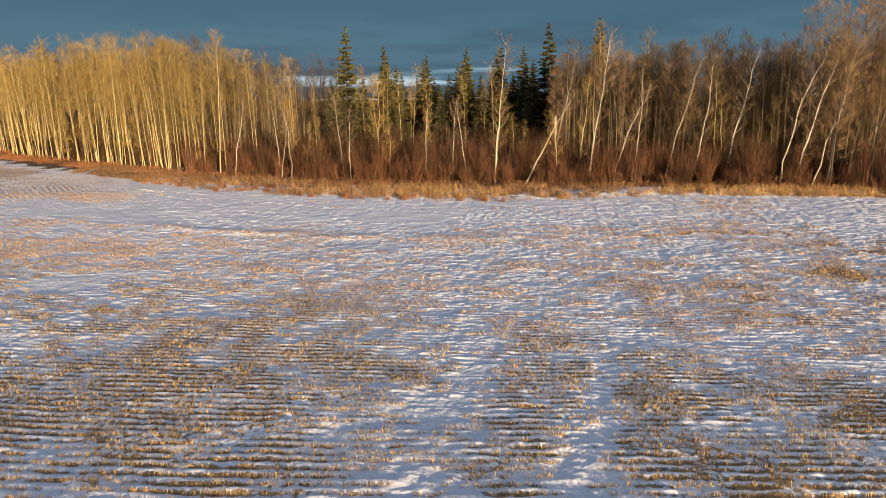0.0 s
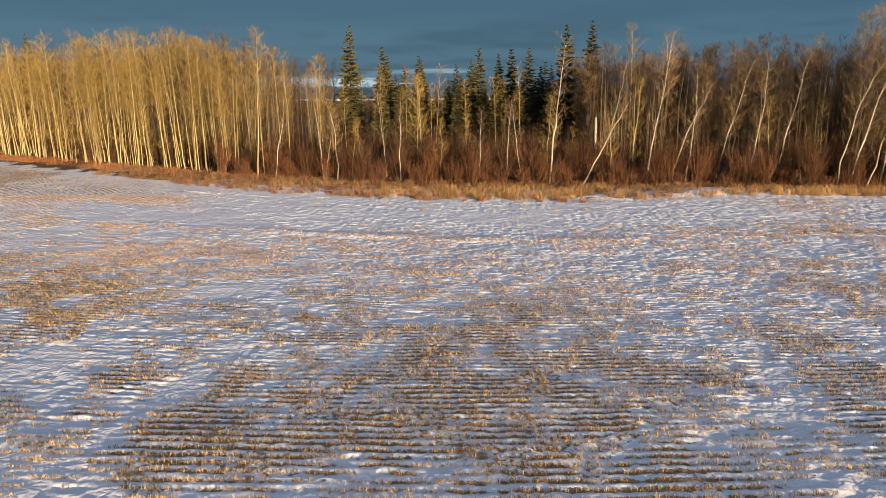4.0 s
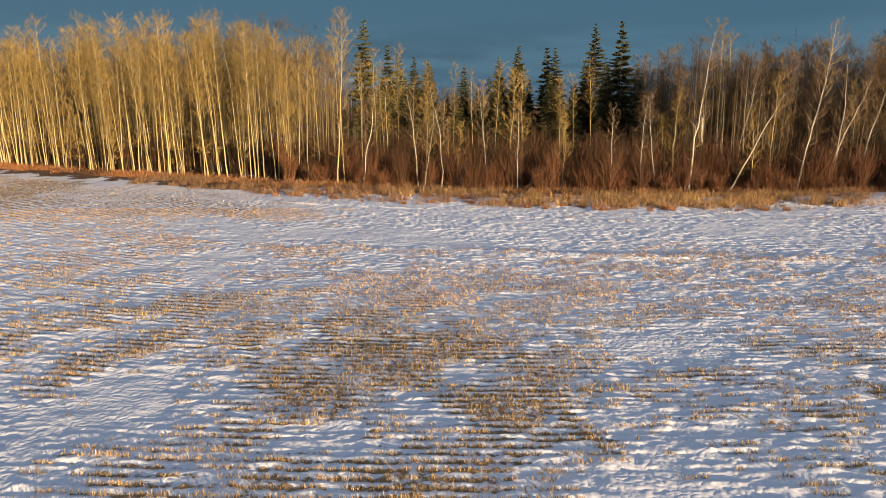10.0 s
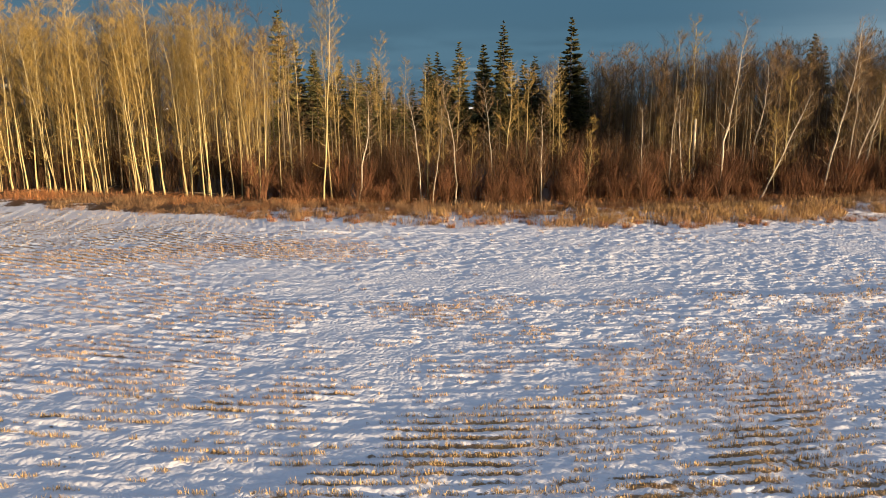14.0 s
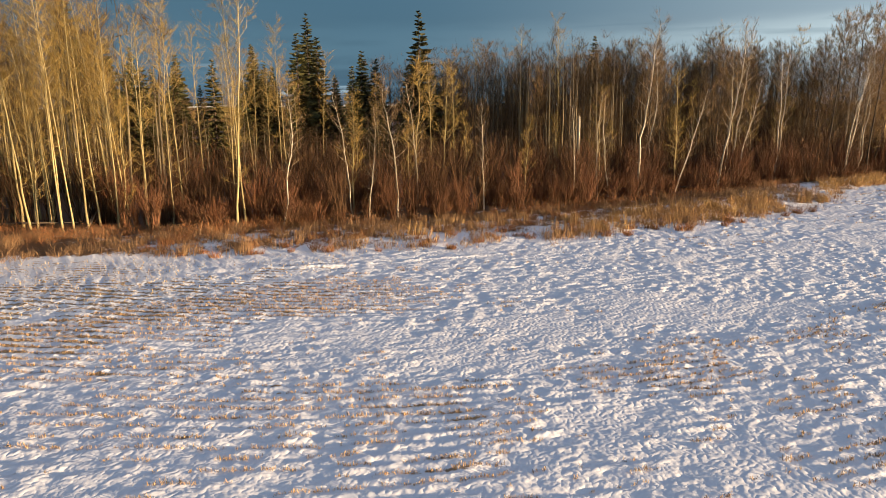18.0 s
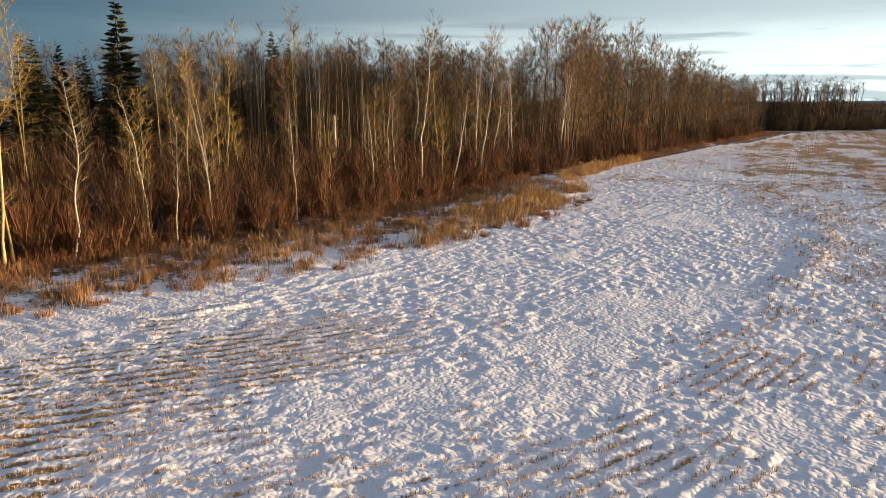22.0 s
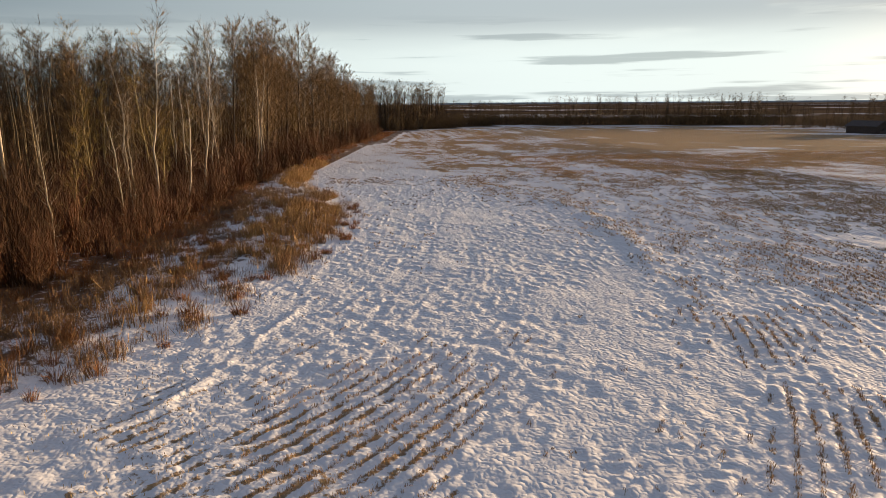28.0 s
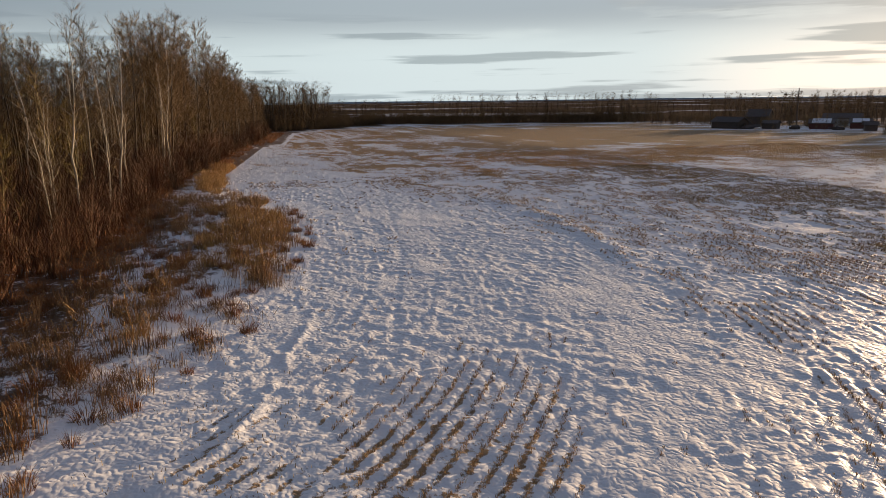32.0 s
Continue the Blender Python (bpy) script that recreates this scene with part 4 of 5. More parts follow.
def aspens():
    rs = np.random.RandomState(61)
    protos, shapes = [], []
    for i in range(8):
        w, c = aspen(rs, 18.0, 0.058 + 0.035 * rs.rand(), rs.uniform(0, 0.03), rs.uniform(0.1, 0.45), rs.uniform(0.36, 0.50), 40, 0.13, 6, 7, full=True, fine=0.8)
        shapes.append((w, c))
        protos.append(tree_thing("aspen_tree", w, c, ASPEN_BARK, TWIG, "tall bare aspen with pale cream bark, lit gold", "tree", "bare aspens along the field"))
    small = []
    for i in range(3):
        w, c = aspen(rs, 10.0, 0.075, rs.uniform(0, 0.06), rs.uniform(0.2, 0.6), 0.25, 32, 0.24, 5, 6, 5)
        small.append(tree_thing("young_aspen", w, c, ASPEN_BARK, TWIG, "slender young bare aspen with pale bark", "tree", "young aspens in the brush"))
    birch = []
    for i in range(4):
        w, c = aspen(rs, 13.0, 0.095, rs.uniform(0.02, 0.06), rs.uniform(0.35, 0.85), 0.30, 34, 0.17, 6, 6, 6, full=True, fine=0.7)
        birch.append(tree_thing("birch_tree", w, c, BIRCH_BARK, BROWN_TWIG, "bare white-barked birch with a crooked trunk", "tree", "birches in the brush"))
    poplar = []
    for i in range(3):
        w, c = aspen(rs, 15.0, 0.11, rs.uniform(0, 0.05), rs.uniform(0.1, 0.35), 0.24, 54, 0.21, 7, 10, 6, full=True)
        poplar.append(tree_thing("poplar_tree", w, c, GREY_BARK, BROWN_TWIG, "bushy bare poplar with brown twigs and greyish bark", "tree", "poplars along the field"))
    used = set()

    def put(kind, x, y, k, tilt=0.0, toward=0.0):
        p = kind[rs.randint(len(kind))]
        m = place(p, x, y, k, rs.rand() * 6.28, tilt, toward)
        if p not in used:
            used.add(p)
            p.matrix_basis = m
        else:
            again(p, m)

    # the bright stand on one side of the gap
    behind = []
    for i in range(460):
        x = -122 + 95 * ((i + rs.rand()) / 460) ** 0.8
        depth = rs.uniform(0.0, 1.0) ** 1.3 * 27
        k = rs.uniform(0.70, 1.02) * (1 - 0.12 * smooth(x, -40, -28))
        if depth < 11.5 and x > -105:
            put(protos, x, wood_edge(x) + depth, k, rs.uniform(0, 0.10), 3.1 + rs.normal(0, 0.9))
        else:
            behind.append((x, float(wood_edge(x)) + depth, -0.3, k, rs.rand() * 6.28))
    tile([w for w, c in shapes], behind, "stand_trunks", ASPEN_BARK, "pale aspen trunks behind the front of the stand", "woods")
    tile([c for w, c in shapes], behind, "stand_branches", TWIG, "bare golden aspen twigs behind the front of the stand", "woods")
    for i in range(44):
        x = rs.uniform(-110, -28)
        put(small, x, wood_edge(x) + rs.uniform(-1, 9), rs.uniform(0.4, 0.9), rs.uniform(0, 0.12), rs.rand() * 6.28)
    # the last of the stand, and two tall ones beside it
    for x, y, k in ((-26.3, 82.5, 0.72), (-25.2, 84, 0.80), (-22.9, 79.7, 0.92), (-22.2, 80.1, 0.88), (-20.9, 86, 0.7), (-18.5, 88, 0.66), (-24, 92, 0.85), (-15.5, 93, 0.6), (-20, 97, 0.8)):
        put(protos, x, y, k, 0.03, rs.rand() * 6.28)
    # crooked birches in front of the spruces
    for x, y, k, t, a in ((10.4, 74.8, 1.12, 0.06, 0), (13.6, 73.5, 0.80, 0.44, 0.1), (19.9, 73.6, 1.14, 0.12, 0.1), (-12.7, 76.4, 0.74, 0.03, 3), (-14.3, 77.5, 0.62, 0.12, 1), (-14.9, 78.8, 0.7, 0.1, 3),
                          (-20.3, 78.2, 0.72, 0.14, 0.2), (37.4, 70.9, 1.05, 0.16, 0), (38.6, 71.6, 1.0, 0.20, 0), (40.2, 71.2, 0.95, 0.24, 0.1), (41.6, 71.8, 1.0, 0.18, 0.2), (22.4, 73.3, 0.8, 0.25, 0.1), (24.5, 76, 0.9, 0.1, 0),
                          (5.9, 75.3, 0.68, 0.08, 1), (3.0, 75.0, 0.60, 0.05, 2), (7.5, 75.5, 0.66, 0.12, 3), (-5.5, 75.8, 0.62, 0.02, 3), (30, 74, 0.95, 0.2, 0.4), (28, 78, 1.0, 0.22, 0), (33.5, 76, 1.05, 0.18, 0.3),
                          (16.5, 79, 0.95, 0.1, 0.2), (-8, 81, 0.75, 0.12, 3.5)):
        put(birch, x, y, k, t, a)
    for i in range(24):
        x = rs.uniform(-22, 60)
        put(small, x, wood_edge(x) + rs.uniform(0, 14), rs.uniform(0.6, 1.15), rs.uniform(0, 0.12), rs.rand() * 6.28)
    for i in range(12):
        x = rs.uniform(-20, 16)
        put(protos, x, wood_edge(x) + rs.uniform(6, 40), rs.uniform(0.55, 0.78), rs.uniform(0, 0.06), rs.rand() * 6.28)
    for i in range(80):
        x = rs.uniform(16, 62)
        put(poplar if rs.rand() < 0.88 else protos, x, wood_edge(x) + rs.uniform(8, 46), rs.uniform(0.74, 1.0), rs.uniform(0, 0.06), rs.rand() * 6.28)
    for i in range(150):
        x = 40 + 120 * ((i + rs.rand()) / 150)
        put(poplar if rs.rand() < 0.9 else birch, x, wood_edge(x) + rs.rand() ** 1.5 * 14, rs.uniform(0.85, 1.18) * (1.0 - 0.28 * smooth(x, 75, 150)), rs.uniform(0, 0.12), rs.normal(0, 0.8))


aspens()


def spruce(rs, h=18.0):
    trunk, crown = Shape(), Shape()
    trunk.tube([(0, 0, -0.3), (0, 0, h * 0.5), (0, 0, h)], [0.20, 0.11, 0.0], 6)
    z = h * 0.12
    while z < h * 0.985:
        t = z / h
        r = (0.20 * h) * (1 - t) ** 0.80 + 0.14
        n = 7 if t < 0.8 else 5
        a0 = rs.rand() * 6.28
        for i in range(n):
            a = a0 + i * 6.283 / n + rs.uniform(-0.35, 0.35)
            ln = r * rs.uniform(0.6, 1.15)
            drop = (rs.uniform(-0.55, -0.15) * (1 - t) + 0.10) * ln
            o, side = Vector((math.cos(a), math.sin(a), 0)), Vector((-math.sin(a), math.cos(a), 0))
            p0 = Vector((0, 0, z + rs.uniform(-0.028, 0.028) * h * (1 - 0.6 * t)))
            for j in range(5):
                u0 = 0.15 + 0.17 * j
                c = p0 + o * ln * u0 + Vector((0, 0, drop * u0 * u0))
                for s in (-1, 1):
                    l2 = ln * (0.46 - 0.055 * j) * rs.uniform(0.7, 1.2)
                    e = c + (o * 0.75 + side * s * 0.75).normalized() * l2 + Vector((0, 0, -0.18 * l2 - rs.rand() * 0.06))
                    wv = (o * 0.21 + Vector((0, 0, rs.uniform(-0.10, 0.06)))) * (0.6 + ln * 0.25)
                    b = len(crown.v)
                    mid = c.lerp(e, 0.5) + Vector((0, 0, 0.03))
                    for q in (c - wv * 0.4, c + wv, mid + wv * 0.9, e, mid - wv * 0.6 + Vector((0, 0, -0.16 - 0.16 * l2))):
                        crown.v.append(tuple(q))
                    crown.f += [(b, b + 1, b + 2, b + 4), (b + 4, b + 2, b + 3)]
            e = p0 + o * ln * 1.02 + Vector((0, 0, drop))
            b = len(crown.v)
            crown.v += [tuple(p0 + side * 0.05), tuple(p0 - side * 0.05), tuple(p0 + o * ln * 0.6 - side * 0.12 + Vector((0, 0, drop * 0.36))), tuple(e), tuple(p0 + o * ln * 0.6 + side * 0.12 + Vector((0, 0, drop * 0.36)))]
            crown.f += [(b, b + 1, b + 2, b + 4), (b + 4, b + 2, b + 3)]
        z += h * rs.uniform(0.024, 0.034)
    return trunk, crown


def dead_wood():
    """Broken snags and fallen trunks."""
    rs = np.random.RandomState(65)
    for x, y, h in ((16.5, 88, 6.6),):
        s = Shape()
        s.tube([(0, 0, -0.2), (0.08, 0.05, h * 0.5), (0.02, 0.1, h * 0.96), (0.05, 0.1, h)], [0.17, 0.15, 0.13, 0.02], 7)
        ob = new("dead_snag", s.mesh("dead_snag", BIRCH_BARK, soft=True))
        ob.matrix_basis = place(None, x, y, 1.0, rs.rand() * 6)
        tagged(ob, "broken pale trunk of a dead tree", "snag", "broken snags in the wood")
    for i in range(16):
        x = rs.uniform(-45, 60)
        ln = rs.uniform(4, 9)
        s = Shape()
        s.tube([(-ln / 2, 0, 0.1), (0, 0.15, 0.3), (ln / 2, 0, rs.uniform(0.3, 1.4))], [0.11, 0.09, 0.03], 6)
        for _ in range(5):
            u = rs.uniform(-0.2, 0.45) * ln
            s.tube([(u, 0.1, 0.3), (u + 0.4, rs.uniform(-0.5, 0.5), 0.9 + rs.rand() * 0.6)], [0.03, 0], 4)
        ob = new("fallen_trunk", s.mesh("fallen_trunk", GREY_BARK, soft=True))
        ob.matrix_basis = place(None, x, wood_edge(x) + rs.uniform(0, 8), 1.0, rs.rand() * 6)
        tagged(ob, "fallen bare tree trunk lying in the brush", "fallen trunk", "fallen trunks at the wood's edge")


dead_wood()


def spruces():
    rs = np.random.RandomState(71)
    protos = []
    for i in range(4):
        t, c = spruce(rs)
        root = new("spruce_tree")
        part("trunk", t.mesh("trunk", SPRUCE_BARK, soft=True), root)
        part("crown", c.mesh("crown", NEEDLES), root, "dark green drooping needle boughs")
        protos.append(tagged(root, "dark green spruce rising above the bare trees", "spruce", "spruces in the wood"))
    spots = [(14.8, 116.6, 20.4), (25.2, 177, 27.0), (-24.8, 137.8, 23.2), (0.7, 124.5, 17.6), (91, 158, 24.0), (-87.4, 133.2, 21.8), (86.3, 149.5, 20.8), (135, 162, 20.4), (6.1, 130, 17.6), (-1.3, 136, 16.4), (-21.6, 155, 20.4), (-16.7, 178, 19.6),
             (-46, 129, 19.0), (9.5, 141, 18.5), (12.0, 128, 15.5), (-13.5, 158, 17.5), (3.5, 150, 18.0), (-6.0, 160, 16.5), (18.5, 140, 17.0), (-19.0, 146, 17.8), (62, 130, 15.5), (104, 150, 18.5), (76, 140, 16.5)]
    for i in range(54):
        spots.append((rs.uniform(-22, 32), rs.uniform(112, 155), rs.uniform(10, 15)))
    spots.append((72, -92, 11.0))
    for i in range(9):
        spots.append((rs.uniform(45, 125), rs.uniform(105, 150), rs.uniform(11, 15)))
    for i in range(14):
        spots.append((rs.uniform(-28, 4), rs.uniform(185, 260), rs.uniform(9, 14)))
    for i, (x, y, h) in enumerate(spots):
        k = h / 18.0
        m = Matrix.LocRotScale((x, y, -0.2), Euler((0, 0, rs.rand() * 6.28)), (k, k, k))
        if i < 4:
            protos[i].matrix_basis = m
        else:
            again(protos[i % 4], m)


spruces()


def shrub(rs, h, stems, reach, light=False):
    s, t = Shape(), Shape()
    for i in range(stems):
        a = rs.rand() * 6.28
        out = reach * rs.uniform(0.15, 1.0)
        x, y = rs.normal(0, 0.18), rs.normal(0, 0.18)
        hh = h * rs.uniform(0.55, 1.0)
        p = [Vector((x, y, -0.1)), Vector((x + math.cos(a) * out * 0.4, y + math.sin(a) * out * 0.4, hh * 0.5)), Vector((x + math.cos(a) * out, y + math.sin(a) * out, hh))]
        if light:
            s.slip(p[0], p[1].lerp(p[2], 0.2), 0.028, rs)
            s.slip(p[1], p[2], 0.024, rs)
        else:
            s.tube(p, [0.022, 0.016, 0.004], 3)
        for _ in range(10 if light else 12):
            u = rs.uniform(0.3, 1)
            c = p[0].lerp(p[1], u * 2) if u < 0.5 else p[1].lerp(p[2], u * 2 - 1)
            d = Vector((rs.normal(0, 0.45), rs.normal(0, 0.45), 1)).normalized() * hh * rs.uniform(0.12, 0.3)
            t.slip(c, c + d, 0.012, rs)
    return s, t


def joined(pair):
    s, t = pair
    b = len(s.v)
    s.v += t.v
    s.f += [tuple(q + b for q in f) for f in t.f]
    return s


def shrubs():
    rs = np.random.RandomState(81)
    meshes = [joined(shrub(rs, 3.8, 44, 1.6)).mesh("willow_shrub", RED_STEM) for _ in range(4)]
    brown = [joined(shrub(rs, 4.6, 36, 2.0)).mesh("brown_shrub", UNDER_TWIG) for _ in range(3)]
    for i in range(280):
        x = -30 + 165 * ((i + rs.rand()) / 280) ** 1.1
        depth = rs.uniform(-0.35, 1.0) * 7 + (2 if x < -14 else 0)
        red = rs.rand() < 0.74
        me = meshes[i % 4] if red else brown[i % 3]
        ob = new("willow_shrub" if red else "alder_shrub", me)
        ob.matrix_basis = place(None, x, wood_edge(x) + depth, rs.uniform(0.5, 1.2), rs.rand() * 6.28)
        if red:
            tagged(ob, "bare reddish-brown willow shrub of many upright stems", "shrub", "willow shrubs at the wood's edge")
        else:
            tagged(ob, "bare brown alder shrub with fine twigs", "shrub", "alder shrubs at the wood's edge")


shrubs()


# ---- the wood behind, one mass that nobody could count ----


def light_tree(rs, h, limbs, twigs, thick=1.0):
    """A tree for the depth of the wood: stem, limbs and thin single twigs."""
    w, c = Shape(), Shape()
    w.tube([(0, 0, -0.3), (rs.normal(0, 0.2), rs.normal(0, 0.2), h * 0.5), (rs.normal(0, 0.4), rs.normal(0, 0.4), h)], [0.10, 0.07, 0.01], 4)
    for i in range(limbs):
        t = rs.uniform(0.14, 0.97)
        a, ln = rs.rand() * 6.28, h * 0.17 * (1.2 - t) * rs.uniform(0.6, 1.2)
        d = Vector((math.cos(a), math.sin(a), rs.uniform(0.1, 1.1))).normalized()
        p = Vector((0, 0, t * h))
        c.slip(p, p + d * ln, 0.03 * thick, rs)
        for _ in range(twigs):
            q = p + d * ln * rs.uniform(0.2, 1)
            e = q + (d + Vector((rs.normal(0, 0.8), rs.normal(0, 0.8), rs.normal(0.2, 0.5)))).normalized() * rs.uniform(0.5, 1.3)
            b = len(c.v)
            g = Vector((rs.normal(), rs.normal(), 0)).normalized() * 0.014 * thick
            c.v += [tuple(q - g), tuple(q + g), tuple(e)]
            c.f.append((b, b + 1, b + 2))
    return w, c


def deep_wood():
    rs = np.random.RandomState(91)
    made = [light_tree(rs, 14.0, 26, 13) for _ in range(6)]
    spots = []
    for i in range(1700):
        x = rs.uniform(-150, 175)
        left = 1 - float(smooth(x, -22, -10))
        right = float(smooth(x, 40, 60))
        d = 5 + 8 * (1 - left) * (1 - right) + 95 * rs.rand() ** 1.5
        k = rs.uniform(0.75, 1.05) * (0.86 + 0.34 * left + 0.12 * right)
        if -25 < x < 16 and d > 6:
            k *= 0.50
        spots.append((x, float(wood_edge(x)) + d, -0.2, k, rs.rand() * 6.28))
    for i in range(520):
        x = rs.uniform(17, 66)
        spots.append((x, float(wood_edge(x)) + rs.uniform(14, 70), -0.2, rs.uniform(0.85, 1.15), rs.rand() * 6.28))
    for i in range(260):
        x = rs.uniform(-110, -27)
        spots.append((x, float(wood_edge(x)) + rs.uniform(16, 60), -0.2, rs.uniform(0.95, 1.2), rs.rand() * 6.28))
    for i in range(300):
        x = rs.uniform(-45, 20)
        spots.append((x, rs.uniform(150, 290), -0.2, rs.uniform(0.7, 0.95), rs.rand() * 6.28))
    # darkened aspen colours stand in for shade inside the wood
    tile([m[0] for m in made], spots, "wood_trunks", SHADED_BARK, "bare trunks deep in the aspen wood", "woods")
    tile([m[1] for m in made], spots, "wood_branches", SHADED_TWIG, "bare branches deep in the aspen wood", "woods")
    # undergrowth
    made = [joined(shrub(rs, 3.6, 26, 1.5, True)) for _ in range(5)]
    spots = []
    for i in range(1400):
        x = rs.uniform(-115, 165)
        spots.append((x, float(wood_edge(x)) + 3 + 45 * rs.rand() ** 1.4, -0.1, rs.uniform(0.6, 1.5), rs.rand() * 6.28))
    tile(made, spots, "undergrowth", UNDER_TWIG, "brown leafless undergrowth inside the wood", "undergrowth")
    made = [joined(shrub(rs, 1.7, 30, 1.0, True)) for _ in range(4)]
    spots = []
    for i in range(620):
        x = rs.uniform(-26, 150)
        spots.append((x, float(wood_edge(x)) + rs.uniform(-2.2, 5), -0.1, rs.uniform(0.6, 1.3), rs.rand() * 6.28))
    tile(made, spots, "foot_brush", RED_STEM, "low reddish brush along the foot of the wood", "undergrowth")


deep_wood()


def far_country():
    """Hedge, far trees and bush beyond the field."""
    rs = np.random.RandomState(101)
    made = [light_tree(rs, 9.0, 24, 12, 1.2) for _ in range(4)]
    bush = [joined(shrub(rs, 4.2, 30, 2.4, True)) for _ in range(4)]
    spots, low = [], []
    for i in range(700):
        t = rs.rand()
        a = Vector((160, 50)).lerp(Vector((205, 8)), t * 3) if t < 0.333 else Vector((205, 8)).lerp(Vector((168, -84)), (t - 0.333) * 1.5)
        o = rs.uniform(1, 26)
        low.append((a.x + o, a.y + o * 0.3, -0.3, rs.uniform(0.7, 1.25), rs.rand() * 6.28))
    for i in range(440):
        t = rs.rand()
        tall = t < 0.42
        a = Vector((165, 56)).lerp(Vector((212, 4)), t * 2) if t < 0.5 else Vector((212, 4)).lerp(Vector((172, -90)), (t - 0.5) * 2)
        k = rs.uniform(1.3, 1.75) if tall and t < 0.25 else rs.uniform(0.8, 1.25) if t > 0.6 else rs.uniform(0.55, 1.05)
        spots.append((a.x + rs.uniform(2, 16), a.y + rs.uniform(-2, 6), -0.3, k, rs.rand() * 6.28))
    for i in range(700):
        a = radians(rs.uniform(78, 165))
        r = rs.uniform(260, 1500)
        spots.append((r * math.sin(a) - 40, r * math.cos(a) + 60, float(height_at(np.array(r * math.sin(a)), np.array(r * math.cos(a)))), rs.uniform(0.45, 1.0), rs.rand() * 6.28))
    for i in range(520):
        a = radians(rs.uniform(-32, 34))
        r = rs.uniform(220, 420)
        low.append((r * math.sin(a), r * math.cos(a), -0.5, rs.uniform(1.6, 2.5), rs.rand() * 6.28))
    tile([m[0] for m in made], spots, "far_trunks", GREY_BARK, "bare grey trunks beyond the field", "woods")
    tile([m[1] for m in made], spots, "far_branches", BROWN_TWIG, "bare brown branches beyond the field", "woods")
    tile(bush, low, "far_hedge", BROWN_TWIG, "dark leafless hedge along the far side of the field", "hedge")


far_country()

# ---- the farmyard across the field ----


def shed(name, x, y, yaw, w, d, h, rise, wall, roof, label, category, snow=False, door=True, windows=0):
    """A gabled building: walls, two roof slopes with eaves, door, windows."""
    root = new(name)
    z = float(height_at(np.array(float(x)), np.array(float(y)))) - 0.15
    s = Shape()
    s.v = [(-w / 2, -d / 2, 0), (w / 2, -d / 2, 0), (w / 2, d / 2, 0), (-w / 2, d / 2, 0), (-w / 2, -d / 2, h), (w / 2, -d / 2, h), (w / 2, d / 2, h), (-w / 2, d / 2, h), (-w / 2, 0, h + rise), (w / 2, 0, h + rise)]
    s.f = [(0, 1, 5, 4), (2, 3, 7, 6), (1, 2, 6, 9, 5), (3, 0, 4, 8, 7), (0, 3, 2, 1)]
    part("wall", s.mesh("wall", wall), root)
    slope = math.hypot(d / 2, rise) + 0.45
    for side in (-1, 1):
        r = Shape()
        r.box(0, 0, 0, w + 0.7, slope, 0.14)
        a = math.atan2(rise, d / 2) * -side
        m = Matrix.Translation((0, side * (d / 4 + 0.12), h + rise / 2 + 0.03)) @ Matrix.Rotation(a, 4, "X")
        ro = part("roof", r.mesh("roof", roof), root, m=m)
        if snow:
            c = Shape()
            c.box(0, 0, 0.12, w * 0.8, slope * 0.85, 0.10)
            part("snow_cover", c.mesh("snow_cover", SNOW_CAP), ro, "patchy snow on the roof")
    if door:
        c = Shape()
        c.box(w * 0.2, -d / 2 - 0.04, 1.0, 1.0, 0.08, 2.0)
        part("door", c.mesh("door", ROOF), root)
    for i in range(windows):
        c = Shape()
        c.box(-w * 0.35 + i * w * 0.25, -d / 2 - 0.03, 1.5, 1.0, 0.07, 1.0)
        part("window", c.mesh("window", GLASS), root)
    root.matrix_basis = pose(x, y, z, 0, 0, yaw)
    return tagged(root, label, category)


shed("farm_shed", 114, -61, 18, 7.5, 4.8, 1.9, 1.1, SHED_WALL, ROOF, "weathered grey-brown plank farm shed beside the field", "shed")
shed("barn", 132, -86, 35, 6, 5.6, 2.5, 1.9, SHED_WALL, ROOF, "old weathered barn with a steep gabled roof", "barn")
shed("lean_shed", 106, -67, 30, 3.4, 2.8, 1.6, 0.6, SHED_WALL, ROOF, "small dark wooden shed at the edge of the yard", "shed")
shed("red_shed", 99, -76, 40, 5.2, 4, 1.6, 0.9, RED_WALL, ROOF, "low red-brown shed with patchy snow on its roof", "shed", snow=True)
shed("farm_house", 112, -96, 42, 9, 5.6, 2.1, 1.2, PALE_WALL, ROOF, "pale-sided farmhouse with a dark gabled roof", "house", windows=3)
shed("garage", 96, -85, 42, 4.5, 4, 1.6, 0.8, RED_WALL, ROOF, "red-brown garage with snow on its roof", "garage", snow=True)
shed("brown_hut", 86, -77, 50, 2.5, 2.4, 1.5, 0.6, SHED_WALL, ROOF, "small brown wooden hut near the yard", "hut")
shed("long_shed", 88, -98, 45, 9.8, 4.8, 1.8, 0.9, RED_WALL, ROOF, "long reddish shed behind the yard", "shed", snow=True)


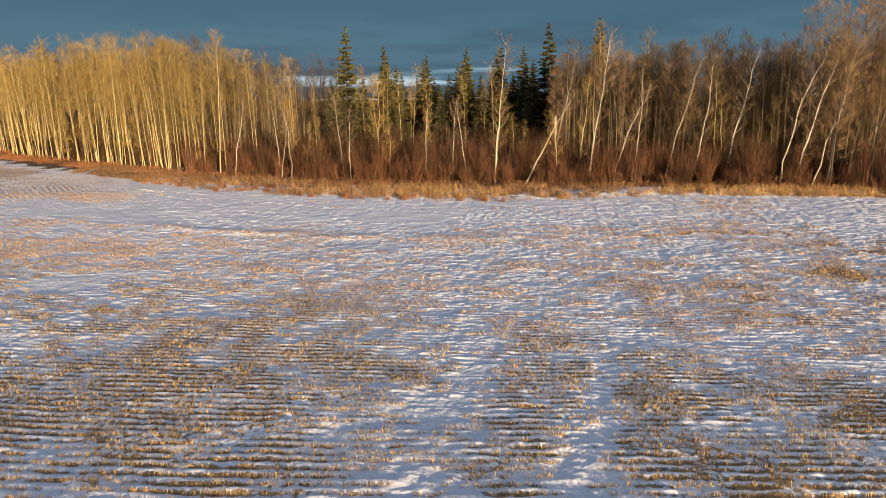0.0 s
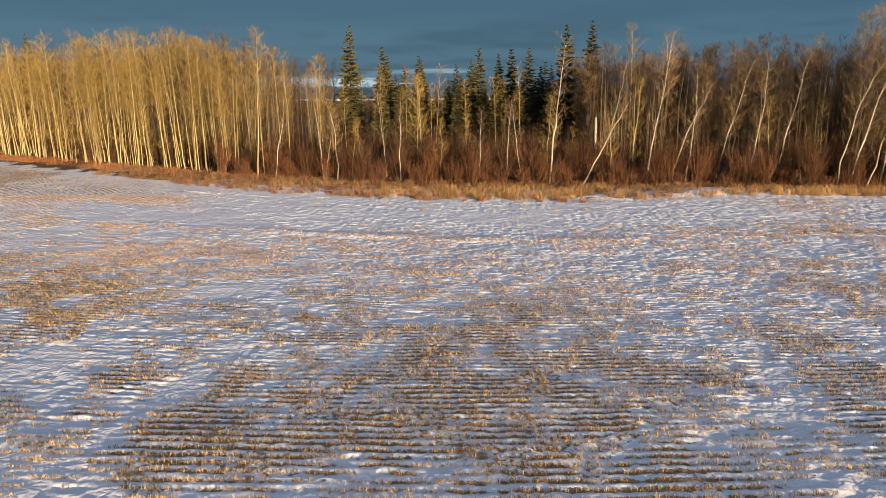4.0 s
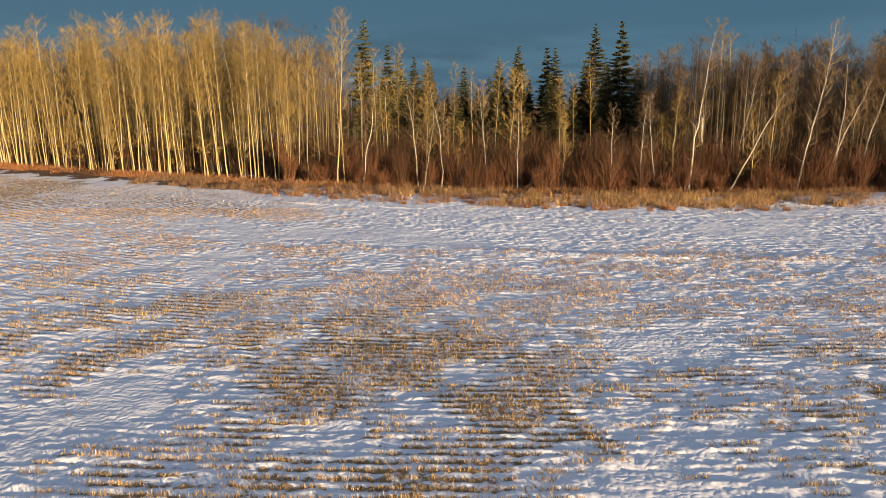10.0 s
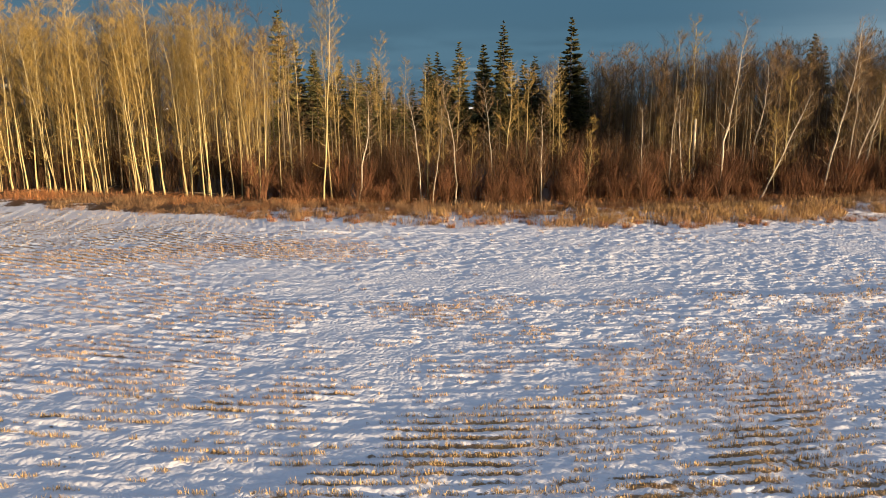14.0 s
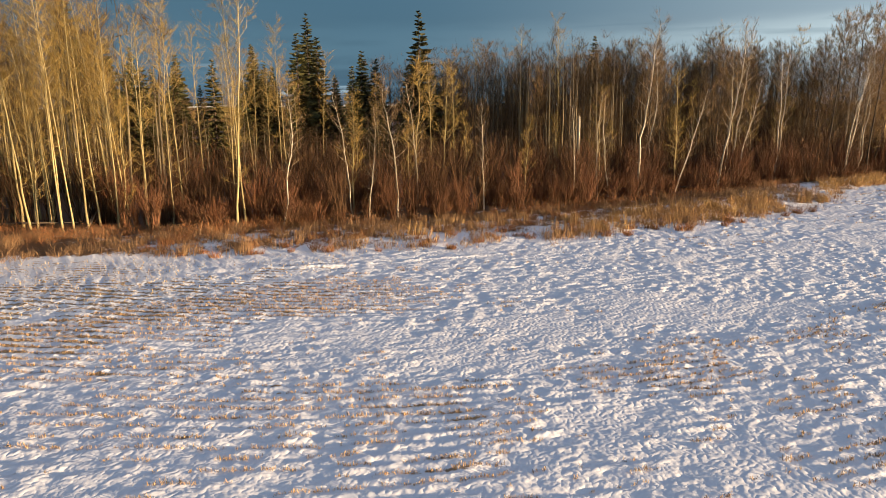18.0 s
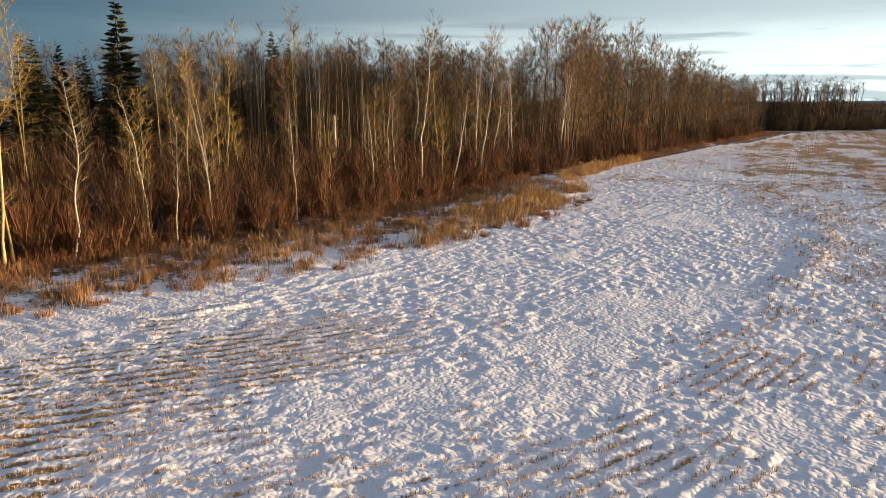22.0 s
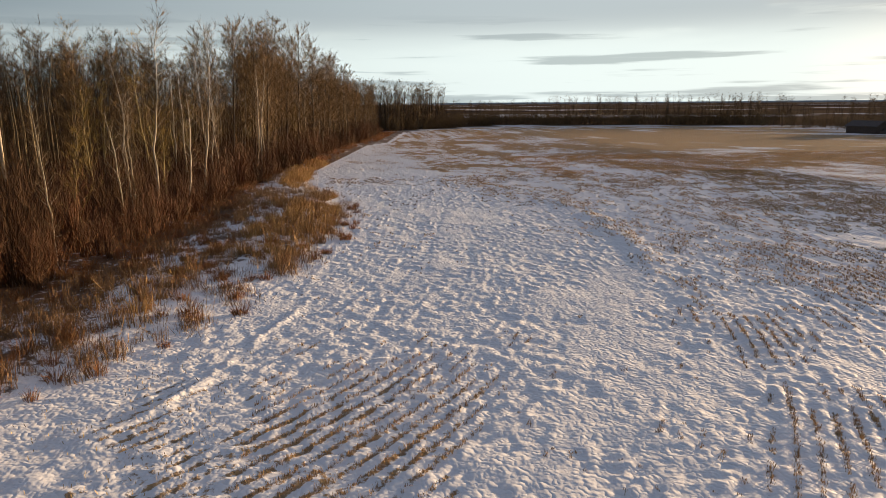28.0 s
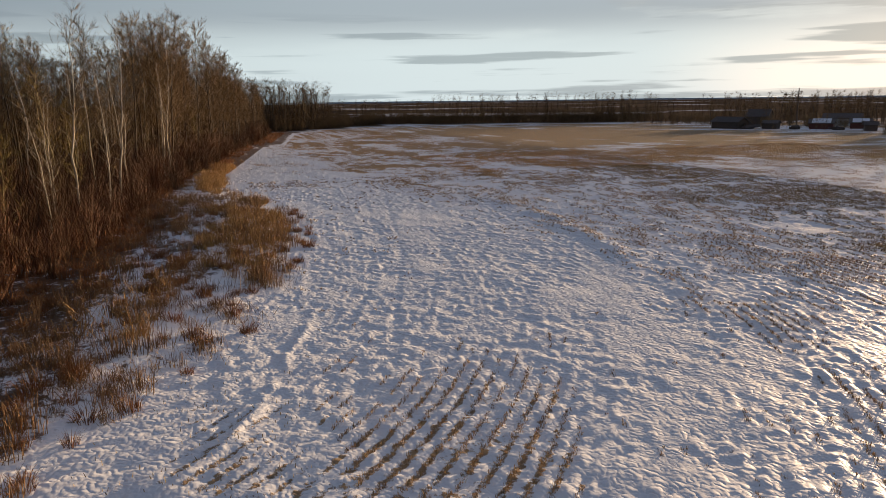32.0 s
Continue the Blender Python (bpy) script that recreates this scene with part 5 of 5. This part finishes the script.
def junk(x, y, yaw, w, d, h, label):
    """A heap of boards and old machinery."""
    rs = np.random.RandomState(int(x * 7))
    root = new("scrap_heap")
    for i in range(6):
        s = Shape()
        s.box(0, 0, 0, w * rs.uniform(0.3, 0.7), d * rs.uniform(0.2, 0.5), h * rs.uniform(0.25, 0.5))
        part("board", s.mesh("board", SHED_WALL if i % 2 else ROOF), root, m=pose(rs.uniform(-0.3, 0.3) * w, rs.uniform(-0.3, 0.3) * d, h * (0.12 + 0.1 * i), rs.uniform(-12, 12), rs.uniform(-12, 12), rs.uniform(0, 90)))
    root.matrix_basis = pose(x, y, 0, 0, 0, yaw)
    tagged(root, label, "scrap heap", "scrap heaps in the yard")


junk(109, -63, 10, 5, 3, 1.4, "heap of old boards and scrap beside the shed")
junk(101, -70, 60, 4, 3, 1.2, "heap of old boards and scrap in the snow")
junk(93, -74, 20, 4, 2.5, 1.0, "heap of old boards and scrap in the snow")


def utility_pole(x, y):
    root = new("utility_pole")
    s = Shape()
    s.tube([(0, 0, -0.5), (0.05, 0, 5), (0.1, 0, 10)], [0.16, 0.14, 0.11], 8, tip=False)
    part("pole", s.mesh("pole", POLE_WOOD, soft=True), root)
    s = Shape()
    s.box(0.1, 0, 9.2, 0.12, 2.2, 0.14)
    part("crossarm", s.mesh("crossarm", POLE_WOOD), root)
    for k in (-0.9, 0.9):
        s = Shape()
        s.tube([(0.1, k, 9.27), (0.1, k, 9.45)], [0.05, 0.04], 6, tip=False)
        part("insulator", s.mesh("insulator", PALE_WALL), root)
    root.matrix_basis = pose(x, y, 0)
    tagged(root, "tall weathered wooden utility pole in the farmyard", "utility pole")


utility_pole(103, -72)


def yard_trees():
    rs = np.random.RandomState(131)
    made = [light_tree(rs, 8.0, 26, 14, 1.3) for _ in range(3)]
    spots = []
    for i in range(330):
        spots.append((rs.uniform(80, 185), rs.uniform(-165, -98), -0.2, rs.uniform(0.75, 1.25), rs.rand() * 6.28))
    for i in range(40):
        spots.append((rs.uniform(112, 165), rs.uniform(-96, -62), -0.2, rs.uniform(0.4, 0.9), rs.rand() * 6.28))
    for i in range(26):
        spots.append((rs.uniform(88, 124), rs.uniform(-90, -62), -0.2, rs.uniform(0.3, 0.5), rs.rand() * 6.28))
    bush = [joined(shrub(rs, 3.4, 30, 2.2, True)) for _ in range(3)]
    low = [(rs.uniform(98, 176), rs.uniform(-104, -66), -0.2, rs.uniform(0.6, 1.2), rs.rand() * 6.28) for _ in range(150)]
    tile(bush, low, "yard_bushes", BROWN_TWIG, "dark leafless bushes round the farmyard", "hedge")
    tile([m[0] for m in made], spots, "yard_trunks", GREY_BARK, "bare grey trunks round the farmyard", "woods")
    tile([m[1] for m in made], spots, "yard_branches", BROWN_TWIG, "bare brown branches round the farmyard", "woods")


yard_trees()


def shade_belt():
    """Unseen bush and tree line from the yard on, added to block low sun."""
    rs = np.random.RandomState(141)
    made = [light_tree(rs, 8.5, 26, 14, 2.0) for _ in range(3)]
    bush = [joined(shrub(rs, 4.4, 34, 2.2, True)) for _ in range(3)]
    spots, low = [], []
    for i in range(150):
        t = rs.rand()
        spots.append((74 - 150 * t, -72 - 20 * t + rs.uniform(-7, 7), -0.2, rs.uniform(0.7, 1.05), rs.rand() * 6.28))
    for i in range(260):
        t = rs.rand()
        low.append((76 - 150 * t, -70 - 20 * t + rs.uniform(-6, 6), -0.2, rs.uniform(0.8, 1.4), rs.rand() * 6.28))
    tile([m[0] for m in made], spots, "windbreak_trunks", GREY_BARK, "unseen bare grey trunks added to shade the near field", "woods")
    tile([m[1] for m in made], spots, "windbreak_branches", BROWN_TWIG, "unseen bare brown branches added to shade the near field", "woods")
    tile(bush, low, "windbreak_hedge", BROWN_TWIG, "unseen leafless bushes added to shade the near field", "hedge")


shade_belt()
